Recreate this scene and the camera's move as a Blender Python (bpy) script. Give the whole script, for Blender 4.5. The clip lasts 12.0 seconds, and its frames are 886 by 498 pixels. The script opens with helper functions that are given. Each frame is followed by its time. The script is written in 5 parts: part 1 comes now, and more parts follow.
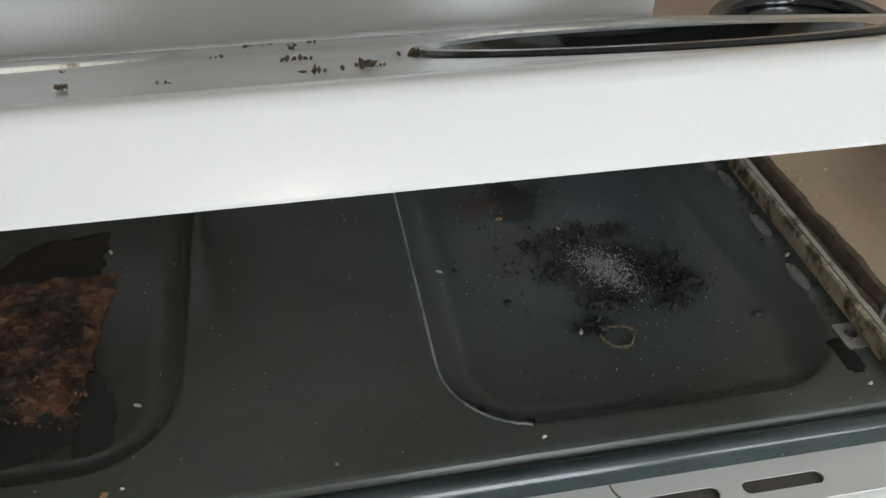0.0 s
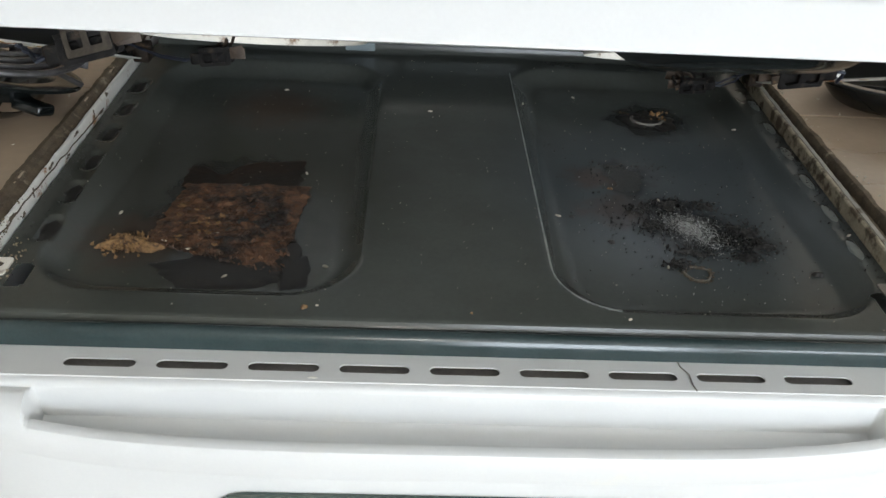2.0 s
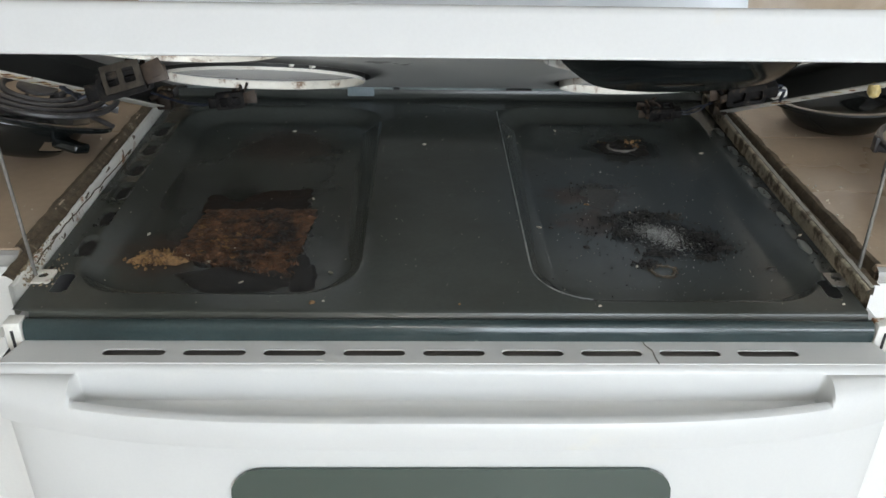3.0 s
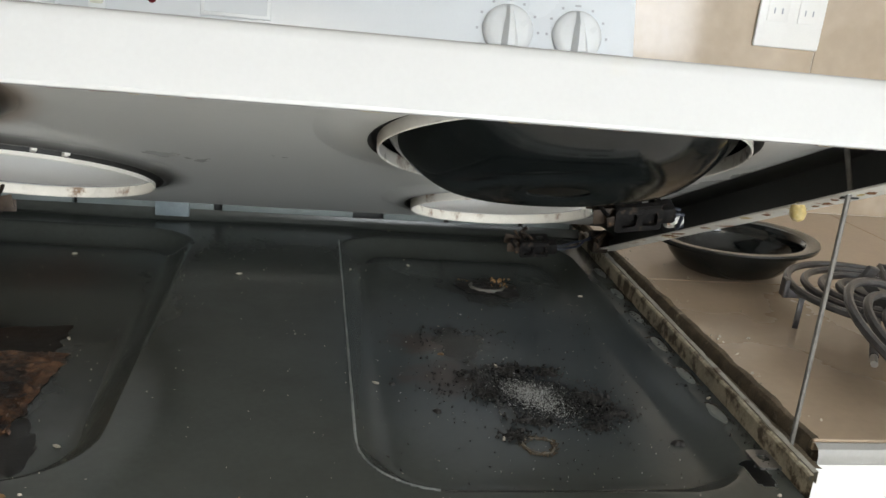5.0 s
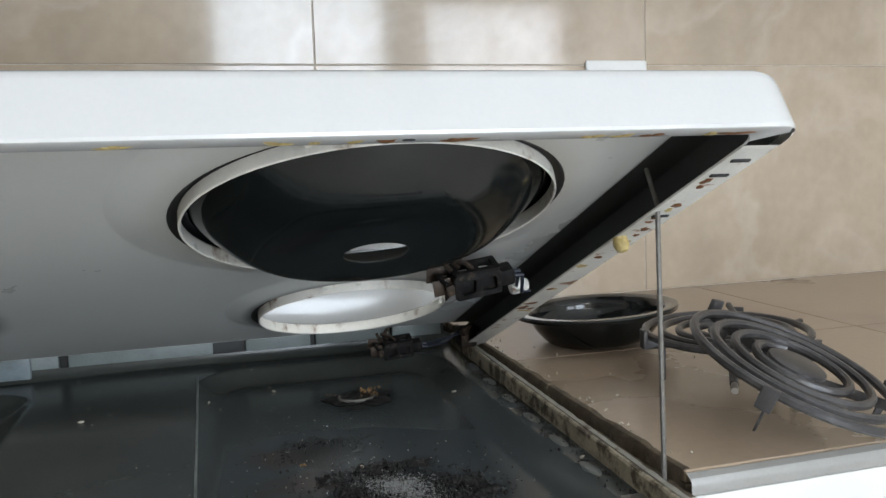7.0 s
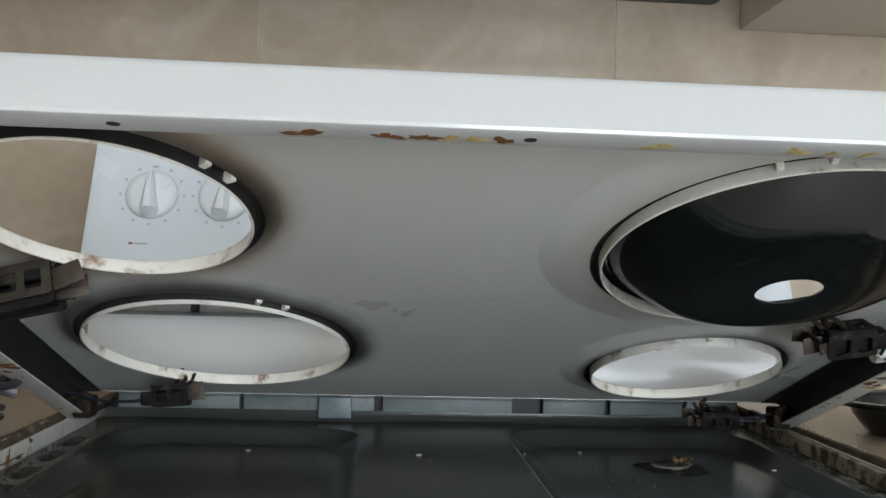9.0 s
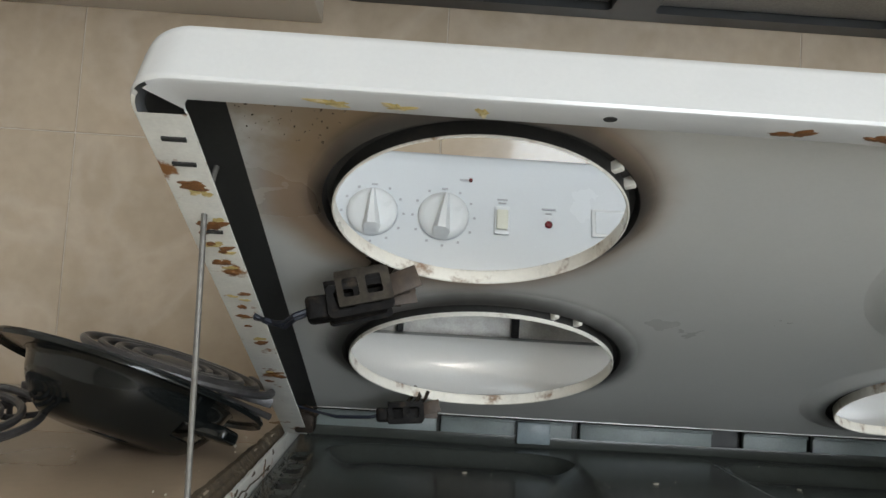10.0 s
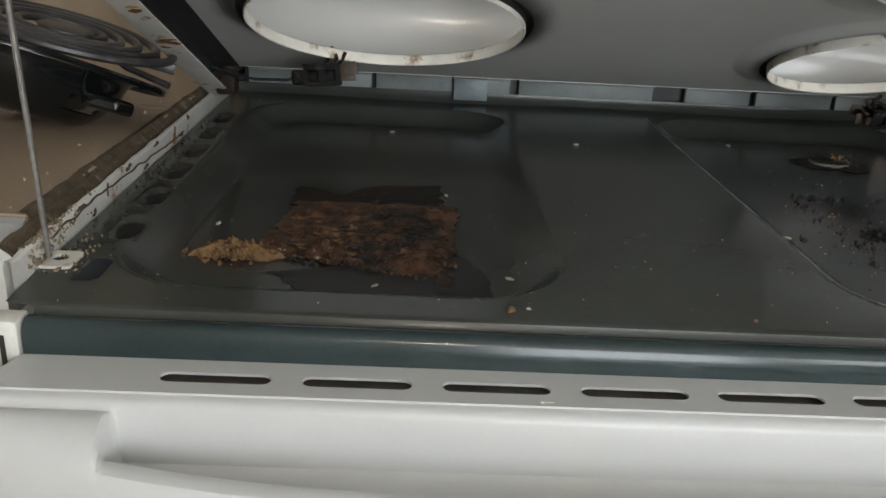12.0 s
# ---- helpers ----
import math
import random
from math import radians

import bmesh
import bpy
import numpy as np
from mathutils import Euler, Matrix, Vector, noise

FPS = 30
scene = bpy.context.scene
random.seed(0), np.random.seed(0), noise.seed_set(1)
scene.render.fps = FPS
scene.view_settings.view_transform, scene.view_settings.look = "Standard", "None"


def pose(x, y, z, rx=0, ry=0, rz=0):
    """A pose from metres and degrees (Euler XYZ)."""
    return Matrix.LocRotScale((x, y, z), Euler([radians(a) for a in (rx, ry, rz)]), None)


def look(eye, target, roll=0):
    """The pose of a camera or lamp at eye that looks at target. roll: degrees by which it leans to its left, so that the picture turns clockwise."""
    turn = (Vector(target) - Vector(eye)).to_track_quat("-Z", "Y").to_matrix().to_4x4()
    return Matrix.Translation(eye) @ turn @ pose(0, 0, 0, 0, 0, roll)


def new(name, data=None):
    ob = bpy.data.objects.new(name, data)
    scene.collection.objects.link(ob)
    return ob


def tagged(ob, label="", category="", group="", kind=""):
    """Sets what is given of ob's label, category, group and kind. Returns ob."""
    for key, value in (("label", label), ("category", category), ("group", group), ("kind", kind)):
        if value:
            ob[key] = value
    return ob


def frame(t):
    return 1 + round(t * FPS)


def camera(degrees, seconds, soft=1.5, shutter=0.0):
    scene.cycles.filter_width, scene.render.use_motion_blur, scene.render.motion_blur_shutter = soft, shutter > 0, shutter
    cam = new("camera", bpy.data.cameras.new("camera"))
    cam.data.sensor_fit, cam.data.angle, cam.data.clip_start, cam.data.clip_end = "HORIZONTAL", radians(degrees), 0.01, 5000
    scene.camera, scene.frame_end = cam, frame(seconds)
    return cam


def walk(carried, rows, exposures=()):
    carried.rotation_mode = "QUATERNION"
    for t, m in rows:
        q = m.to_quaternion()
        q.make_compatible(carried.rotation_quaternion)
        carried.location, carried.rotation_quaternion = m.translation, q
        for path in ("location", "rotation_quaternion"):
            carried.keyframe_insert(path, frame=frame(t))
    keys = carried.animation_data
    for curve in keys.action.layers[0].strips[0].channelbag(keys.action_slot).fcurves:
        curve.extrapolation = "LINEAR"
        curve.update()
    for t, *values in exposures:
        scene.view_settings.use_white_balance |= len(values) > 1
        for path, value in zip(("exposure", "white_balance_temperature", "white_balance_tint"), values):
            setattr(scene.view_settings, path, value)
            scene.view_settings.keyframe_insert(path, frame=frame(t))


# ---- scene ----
cam = camera(56.6, 12.0)
PATH = [
    (0, (0.009, -0.28, 1.295), (0.307, 1.248, 0.039), 0.7),
    (0.5, (-0.036, -0.281, 1.306), (0.295, 1.258, 0.073), 0.3),
    (1, (-0.081, -0.317, 1.305), (0.338, 1.213, 0.087), 0.9),
    (1.5, (-0.083, -0.415, 1.283), (0.118, 1.216, 0.144), 1.1),
    (2, (-0.043, -0.492, 1.291), (0.031, 1.173, 0.187), 3.2),
    (2.5, (-0.038, -0.565, 1.303), (0.005, 1.148, 0.271), 2.4),
    (3, (-0.026, -0.601, 1.291), (0.019, 1.148, 0.322), 1.0),
    (3.5, (-0.014, -0.613, 1.288), (0.104, 1.161, 0.372), 1.3),
    (5.5, (0.043, -0.365, 1.149), (0.451, 1.534, 0.671), 6.3),
    (6, (0.012, -0.397, 1.127), (0.539, 1.497, 0.758), 3.9),
    (6.5, (0.099, -0.412, 1.124), (0.698, 1.472, 0.821), -0.6),
    (8.5, (0.033, -0.405, 1.091), (0.308, 1.576, 1.117), 0.1),
    (9, (-0.065, -0.418, 1.069), (0.07, 1.576, 1.129), 1.6),
    (9.5, (-0.191, -0.408, 1.061), (-0.163, 1.589, 1.169), 2.6),
    (10, (-0.27, -0.4, 1.043), (-0.221, 1.594, 1.191), 3.5),
    (10.5, (-0.294, -0.391, 1.002), (-0.282, 1.602, 1.163), 3.9),
    (11, (-0.27, -0.38, 0.995), (-0.25, 1.616, 0.87), 3.1),
    (11.5, (-0.248, -0.37, 1.006), (-0.185, 1.571, 0.53), 3.1),
    (12, (-0.182, -0.373, 1.075), (-0.111, 1.491, 0.354), 3.2),
]
# The clip's camera meters itself darker or lighter as it moves
EXPOSURE = [(0.0, -0.25, 6400, 10), (0.5, -0.32, 6400, 10), (1.0, -0.35, 6400, 10), (1.5, 0.05, 6350, 10), (2.0, 0.12, 6250, 10), (2.5, 0.05, 6220, 10), (3.5, -0.18, 6280, 10), (5.5, 0.05, 6600, 10), (6.0, -0.03, 6400, 10), (6.5, -0.06, 6080, 10), (8.5, -0.3, 6220, 9), (9.0, -0.3, 6200, 9), (9.5, -0.22, 6400, 9), (10.0, -0.22, 6400, 9), (10.5, -0.05, 6600, 10), (11.0, 0.4, 6800, 10), (11.5, 0.05, 6600, 10), (12.0, -0.42, 6600, 11)]
walk(cam, [(t, look(eye, target, roll)) for t, eye, target, roll in PATH], EXPOSURE)

# ---------------------------------------------------------------- world and light
world = bpy.data.worlds.new("world")
world.use_nodes = True
scene.world = world
sky = world.node_tree.nodes.new("ShaderNodeTexSky")
sky.sky_type = "NISHITA"
sky.sun_disc = False
sky.sun_elevation, sky.sun_rotation = radians(40), radians(200)
world.node_tree.links.new(sky.outputs[0], world.node_tree.nodes["Background"].inputs[0])
world.node_tree.nodes["Background"].inputs[1].default_value = 0.1


def area_light(name, m, sx, sy, watts, colour):
    d = bpy.data.lights.new(name, "AREA")
    d.shape, d.size, d.size_y, d.energy, d.color = "RECTANGLE", sx, sy, watts, colour
    o = new(name, d)
    o.matrix_world = m
    return o


WIN = (0.18, 1.11, 0.30, 2.15)      # glazed door behind the cook: x0, x1, z0, z1
WIN_SIDE = (1.33, 2.17, 0.90, 2.0)  # two-pane window beside it
SOUTH, NORTH, WEST, EAST, TOP = -2.6, 0.745, -1.9, 2.3, 2.45
area_light("window_daylight", look((0.645, SOUTH - 0.03, 1.225), (0.645, 0, 1.225)), 0.91, 1.8, 43, (0.885, 0.95, 1.0))
area_light("side_window_daylight", look((1.75, SOUTH - 0.03, 1.45), (1.75, 0, 1.45)), 0.82, 1.08, 17, (0.93, 0.96, 1.0))
lamp_data = bpy.data.lights.new("ceiling_bulb", "AREA")
lamp_data.shape, lamp_data.size, lamp_data.energy, lamp_data.color = "DISK", 0.16, 8, (1.0, 0.93, 0.82)
lamp_ob = new("ceiling_bulb", lamp_data)
lamp_ob.matrix_world = look((-0.072, -2.35, TOP - 0.115), (-0.072, -2.35, 0))


# ---------------------------------------------------------------- materials
def mat(name, colour, rough=0.5, metal=0.0, vary=0.15, scale=30.0, fine=400.0, bump=0.1, coat=0.0, tint=None, tint_at=(0.55, 0.75), tint_scale=12.0, rough_vary=0.1, depth=0.0006):
    """A surface with variation at two scales, optional second colour in blotches, and fine relief."""
    m = bpy.data.materials.new(name)
    m.use_nodes = True
    nt, lk = m.node_tree.nodes, m.node_tree.links
    b = nt["Principled BSDF"]
    co = nt.new("ShaderNodeTexCoord")
    n1, n2 = nt.new("ShaderNodeTexNoise"), nt.new("ShaderNodeTexNoise")
    n1.inputs["Scale"].default_value, n2.inputs["Scale"].default_value = scale, fine
    n1.inputs["Detail"].default_value, n2.inputs["Detail"].default_value = 6, 3
    for n in (n1, n2):
        lk.new(co.outputs["Object"], n.inputs["Vector"])
    mix = nt.new("ShaderNodeMixRGB")
    mix.inputs[1].default_value = (*[c * (1 - vary) for c in colour], 1)
    mix.inputs[2].default_value = (*[min(1, c * (1 + vary)) for c in colour], 1)
    add = nt.new("ShaderNodeMath")
    add.operation = "MULTIPLY_ADD"
    add.inputs[1].default_value = 0.35
    lk.new(n2.outputs[0], add.inputs[0])
    sc = nt.new("ShaderNodeMath")
    sc.operation = "MULTIPLY"
    sc.inputs[1].default_value = 0.65
    lk.new(n1.outputs[0], sc.inputs[0])
    lk.new(sc.outputs[0], add.inputs[2])
    ramp = nt.new("ShaderNodeValToRGB")
    ramp.color_ramp.interpolation = "EASE"
    ramp.color_ramp.elements[0].position, ramp.color_ramp.elements[1].position = 0.25, 0.75
    lk.new(add.outputs[0], ramp.inputs[0])
    lk.new(ramp.outputs[0], mix.inputs[0])
    out = mix.outputs[0]
    if tint:
        n3 = nt.new("ShaderNodeTexNoise")
        n3.inputs["Scale"].default_value, n3.inputs["Detail"].default_value, n3.inputs["Roughness"].default_value = tint_scale, 8, 0.65
        lk.new(co.outputs["Object"], n3.inputs["Vector"])
        r3 = nt.new("ShaderNodeValToRGB")
        r3.color_ramp.interpolation = "EASE"
        r3.color_ramp.elements[0].position, r3.color_ramp.elements[1].position = tint_at
        lk.new(n3.outputs[0], r3.inputs[0])
        m2 = nt.new("ShaderNodeMixRGB")
        lk.new(r3.outputs[0], m2.inputs[0])
        lk.new(out, m2.inputs[1])
        m2.inputs[2].default_value = (*tint, 1)
        out = m2.outputs[0]
    lk.new(out, b.inputs["Base Color"])
    rr = nt.new("ShaderNodeMapRange")
    rr.inputs[3].default_value, rr.inputs[4].default_value = max(0.02, rough - rough_vary), min(1, rough + rough_vary)
    lk.new(n1.outputs[0], rr.inputs[0])
    lk.new(rr.outputs[0], b.inputs["Roughness"])
    b.inputs["Metallic"].default_value = metal
    b.inputs["Coat Weight"].default_value = coat
    b.inputs["Coat Roughness"].default_value = 0.08
    bp = nt.new("ShaderNodeBump")
    bp.inputs["Strength"].default_value, bp.inputs["Distance"].default_value = bump, depth
    lk.new(add.outputs[0], bp.inputs["Height"])
    lk.new(bp.outputs[0], b.inputs["Normal"])
    return m


def glow(name, colour, strength):
    m = bpy.data.materials.new(name)
    m.use_nodes = True
    b = m.node_tree.nodes["Principled BSDF"]
    b.inputs["Base Color"].default_value = (*colour, 1)
    b.inputs["Emission Color"].default_value = (*colour, 1)
    b.inputs["Emission Strength"].default_value = strength
    return m


def stained(m, centres, inner, outer, colour, wobble=0.02, scale=18.0, amount=0.9):
    """Burnt-on stains, and one well's hazy sheen, round given places (x, y, z, radius) of the surface, with an uneven
    edge.
    """
    nt, lk = m.node_tree.nodes, m.node_tree.links
    b = nt["Principled BSDF"]
    src = b.inputs["Base Color"].links[0].from_socket
    co = nt.new("ShaderNodeTexCoord")
    ns = nt.new("ShaderNodeTexNoise")
    ns.inputs["Scale"].default_value, ns.inputs["Detail"].default_value = scale, 5
    lk.new(co.outputs["Object"], ns.inputs["Vector"])
    for x, y, z, rad in centres:
        d = nt.new("ShaderNodeVectorMath")
        d.operation = "DISTANCE"
        lk.new(co.outputs["Object"], d.inputs[0])
        d.inputs[1].default_value = (x, y, z)
        w = nt.new("ShaderNodeMath")
        w.operation = "MULTIPLY_ADD"
        lk.new(ns.outputs[0], w.inputs[0])
        w.inputs[1].default_value = wobble * 2
        lk.new(d.outputs["Value"], w.inputs[2])
        mr = nt.new("ShaderNodeMapRange")
        mr.interpolation_type = "SMOOTHERSTEP"
        mr.inputs[1].default_value, mr.inputs[2].default_value = rad * inner + wobble, rad * outer + wobble
        mr.inputs[3].default_value, mr.inputs[4].default_value = amount, 0.0
        lk.new(w.outputs[0], mr.inputs[0])
        mx = nt.new("ShaderNodeMixRGB")
        lk.new(mr.outputs[0], mx.inputs[0])
        lk.new(src, mx.inputs[1])
        mx.inputs[2].default_value = (*colour, 1)
        src = mx.outputs[0]
    lk.new(src, b.inputs["Base Color"])
    return m


M_WHITE = mat("white_enamel", (0.585, 0.59, 0.585), 0.22, vary=0.03, scale=6, bump=0.03, coat=0.3, tint=(0.62, 0.56, 0.42), tint_at=(0.66, 0.95), tint_scale=9)
M_DOOR = mat("door_paint", (0.57, 0.575, 0.565), 0.33, vary=0.03, scale=6, bump=0.04, tint=(0.66, 0.62, 0.50), tint_at=(0.62, 0.95), tint_scale=7)
M_DIRTY_WHITE = mat("grubby_white_enamel", (0.70, 0.69, 0.64), 0.4, vary=0.12, scale=40, bump=0.3, tint=(0.26, 0.11, 0.03), tint_at=(0.57, 0.64), tint_scale=34)
M_RAIL = mat("grease_caked_rail", (0.42, 0.37, 0.28), 0.5, vary=0.3, scale=70, bump=0.7, tint=(0.085, 0.06, 0.035), tint_at=(0.47, 0.60), tint_scale=48, depth=0.0015)
M_RIM_WHITE = mat("stained_rim_enamel", (0.76, 0.73, 0.66), 0.3, vary=0.08, scale=40, bump=0.2, tint=(0.22, 0.12, 0.06), tint_at=(0.54, 0.70), tint_scale=38)
M_UNDER = mat("grey_enamel_underside", (0.595, 0.592, 0.565), 0.30, vary=0.05, scale=7, bump=0.0, coat=0.15, tint=(0.54, 0.54, 0.51), tint_at=(0.2, 1.0), tint_scale=4)
M_SOOT = mat("soot", (0.022, 0.021, 0.019), 0.55, vary=0.4, scale=60, bump=0.4, tint=(0.07, 0.05, 0.035), tint_at=(0.55, 0.8), tint_scale=30)
M_CHARCOAL = mat("charcoal_grey", (0.03, 0.03, 0.028), 0.45, vary=0.2, scale=30, bump=0.15, tint=(0.09, 0.08, 0.07), tint_at=(0.6, 0.85), tint_scale=14)
M_TRAY = mat("dark_porcelain_enamel", (0.066, 0.072, 0.065), 0.24, vary=0.10, scale=9, fine=200, bump=0.0, coat=0.08, tint=(0.046, 0.048, 0.040), tint_at=(0.35, 0.8), tint_scale=5, rough_vary=0.05)
M_TRAY.node_tree.nodes["Principled BSDF"].inputs["Specular IOR Level"].default_value = 0.3

M_CREASE_GLINT = mat("crease_glint", (0.24, 0.25, 0.24), 0.4, vary=0.3, scale=60, bump=0.2, tint=(0.10, 0.11, 0.11), tint_at=(0.45, 0.65), tint_scale=35)
M_LIP = mat("pale_steel_lip", (0.34, 0.33, 0.29), 0.45, vary=0.25, scale=60, bump=0.3, tint=(0.12, 0.09, 0.06), tint_at=(0.58, 0.68), tint_scale=55)
M_PALE_BLUE = mat("pale_blue_grey_steel", (0.24, 0.285, 0.30), 0.35, vary=0.15, scale=40, bump=0.1, tint=(0.18, 0.19, 0.19), tint_at=(0.55, 0.8), tint_scale=30)
M_OVAL = mat("pale_grey_enamel", (0.11, 0.122, 0.118), 0.3, vary=0.15, scale=60, bump=0.05, tint=(0.06, 0.065, 0.06), tint_at=(0.55, 0.75), tint_scale=40)
M_CHANNEL = mat("dull_green_grey_steel", (0.25, 0.285, 0.275), 0.4, vary=0.15, scale=30, bump=0.1, tint=(0.06, 0.06, 0.055), tint_at=(0.55, 0.8), tint_scale=25)
M_ROD = mat("tarnished_wire", (0.17, 0.16, 0.145), 0.55, metal=0.5, vary=0.3, scale=120, bump=0.3)
M_VENT = mat("grey_slot_shade", (0.15, 0.14, 0.13), 0.7, vary=0.3)
M_TEAL = mat("blue_grey_enamel", (0.026, 0.041, 0.042), 0.2, vary=0.2, scale=20, bump=0.0, coat=0.15, rough_vary=0.0)
M_STEEL = mat("dull_steel", (0.36, 0.35, 0.33), 0.42, metal=0.9, vary=0.2, scale=60, bump=0.15)
M_NOSE = mat("grey_edge_trim", (0.29, 0.285, 0.27), 0.3, vary=0.08, scale=20, bump=0.05, coat=0.3)
M_BLACK = mat("black_porcelain", (0.006, 0.0075, 0.0075), 0.12, vary=0.3, scale=24, bump=0.03, coat=0.15, tint=(0.018, 0.018, 0.016), tint_at=(0.5, 0.8), tint_scale=15)
M_BLACK.node_tree.nodes["Principled BSDF"].inputs["Specular IOR Level"].default_value = 0.4
M_COIL = mat("coil_sheath", (0.070, 0.067, 0.068), 0.36, metal=0.4, vary=0.3, scale=60, bump=0.25, tint=(0.13, 0.128, 0.125), tint_at=(0.5, 0.8), tint_scale=30)
M_BAKELITE = mat("sooty_ceramic_block", (0.010, 0.009, 0.0085), 0.6, vary=0.5, scale=120, bump=0.8, tint=(0.045, 0.034, 0.024), tint_at=(0.55, 0.7), tint_scale=110, depth=0.0012)
M_CLIP = mat("burnt_clip", (0.034, 0.026, 0.020), 0.55, metal=0.3, vary=0.5, scale=120, bump=0.7, tint=(0.12, 0.075, 0.045), tint_at=(0.57, 0.68), tint_scale=120, depth=0.001)
for _m in (M_BAKELITE, M_CLIP):
    _m.node_tree.nodes["Principled BSDF"].inputs["Specular IOR Level"].default_value = 0.12
M_BRACKET = mat("heat_stained_steel", (0.052, 0.043, 0.032), 0.45, metal=0.3, vary=0.4, scale=90, bump=0.3, tint=(0.03, 0.024, 0.018), tint_at=(0.45, 0.65), tint_scale=70)
M_TAN = mat("scorched_tan_contact", (0.055, 0.038, 0.026), 0.5, metal=0.3, vary=0.4, scale=120, bump=0.3, tint=(0.04, 0.028, 0.02), tint_at=(0.5, 0.65), tint_scale=100)
M_WIRE = mat("blue_wire", (0.016, 0.020, 0.034), 0.55, vary=0.3, scale=60)
M_RUST = mat("rust", (0.17, 0.07, 0.018), 0.7, vary=0.4, scale=160, fine=900, bump=0.6, tint=(0.06, 0.03, 0.015), tint_at=(0.5, 0.65), tint_scale=110)
M_YELLOW_STAIN = mat("yellow_grease", (0.48, 0.37, 0.14), 0.45, vary=0.25, scale=160, bump=0.4, tint=(0.66, 0.58, 0.4), tint_at=(0.5, 0.7), tint_scale=140)
M_GRIME = mat("brown_grime", (0.10, 0.075, 0.048), 0.75, vary=0.5, scale=90, fine=700, bump=0.9, tint=(0.30, 0.25, 0.18), tint_at=(0.56, 0.7), tint_scale=55, depth=0.002)
M_GUNK = mat("tan_grease_crumbs", (0.24, 0.19, 0.12), 0.6, vary=0.4, scale=160, bump=0.5, tint=(0.08, 0.055, 0.03), tint_at=(0.5, 0.65), tint_scale=90)
M_CRUST = mat("rust_brown_crust", (0.098, 0.046, 0.021), 0.55, vary=0.6, scale=130, fine=700, bump=1.0, tint=(0.016, 0.010, 0.007), tint_at=(0.43, 0.60), tint_scale=42, depth=0.002)
M_CHARRED = mat("black_char", (0.010, 0.009, 0.008), 0.5, vary=0.4, scale=90, bump=0.5, tint=(0.03, 0.024, 0.02), tint_at=(0.55, 0.75), tint_scale=40)
M_SOOTY = mat("brown_black_soot", (0.017, 0.014, 0.011), 0.55, vary=0.5, scale=60, bump=0.3, tint=(0.024, 0.014, 0.009), tint_at=(0.45, 0.7), tint_scale=22)
M_SOOTY.node_tree.nodes["Principled BSDF"].inputs["Specular IOR Level"].default_value = 0.15
M_RESIDUE = mat("dried_grey_residue", (0.14, 0.125, 0.10), 0.6, vary=0.4, scale=160, bump=0.5, tint=(0.08, 0.065, 0.05), tint_at=(0.5, 0.65), tint_scale=90)
M_CRUMB = mat("golden_crumb", (0.21, 0.12, 0.048), 0.7, vary=0.5, scale=300, bump=0.4, tint=(0.05, 0.024, 0.011), tint_at=(0.48, 0.6), tint_scale=130)
M_PALE = mat("pale_crumb", (0.46, 0.42, 0.34), 0.6, vary=0.15, scale=300)
M_SALT = mat("salt_crystals", (0.40, 0.40, 0.39), 0.3, vary=0.15, scale=300)
M_COUNTER = mat("beige_counter_tile", (0.40, 0.31, 0.222), 0.3, vary=0.10, scale=5, fine=120, bump=0.04, coat=0.15, tint=(0.34, 0.26, 0.195), tint_at=(0.48, 0.75), tint_scale=4)
M_GROUT = mat("pale_grout", (0.50, 0.44, 0.37), 0.8, vary=0.15, scale=80, bump=0.3)
M_PANEL = mat("control_panel_enamel", (0.68, 0.72, 0.76), 0.25, vary=0.02, scale=5, bump=0.02, coat=0.3)
M_KNOB = mat("white_knob_plastic", (0.76, 0.79, 0.81), 0.3, vary=0.03, scale=20, bump=0.03)
M_MARK = mat("grey_print", (0.40, 0.42, 0.46), 0.6, vary=0.1)
M_RED = mat("dark_red_lens", (0.16, 0.012, 0.018), 0.2, vary=0.1)
M_CREAM = mat("cream_switch", (0.72, 0.73, 0.64), 0.35, vary=0.04)
M_DARK = mat("dark_cavity", (0.02, 0.02, 0.019), 0.7, vary=0.3)
M_CAB = mat("cabinet_white_paint", (0.68, 0.675, 0.65), 0.45, vary=0.04, scale=8, bump=0.1, tint=(0.66, 0.62, 0.54), tint_at=(0.62, 0.9), tint_scale=9)
M_WALLPAINT = mat("cream_wall_paint", (0.66, 0.63, 0.57), 0.8, vary=0.04, scale=10, bump=0.2)
M_CEIL = mat("white_ceiling_paint", (0.8, 0.79, 0.77), 0.85, vary=0.03, scale=10, bump=0.2)
M_FLOOR = mat("floor_tile", (0.64, 0.60, 0.55), 0.4, vary=0.12, scale=6, bump=0.1)
M_HOOD = mat("dark_hood_metal", (0.03, 0.032, 0.034), 0.35, vary=0.2, scale=20, bump=0.1)
M_FILTER = mat("hood_filter_mesh", (0.33, 0.33, 0.32), 0.45, metal=0.7, vary=0.25, scale=260, bump=0.6)
M_PLATE = mat("outlet_plastic", (0.80, 0.80, 0.78), 0.35, vary=0.03)
M_WOODUNDER = mat("cabinet_underside", (0.66, 0.61, 0.54), 0.4, vary=0.08, scale=10)
M_GLOW = glow("lamp_glow", (1.0, 0.93, 0.82), 40.0)
M_SKYGLOW = glow("outdoor_haze", (0.86, 0.93, 1.0), 3.0)


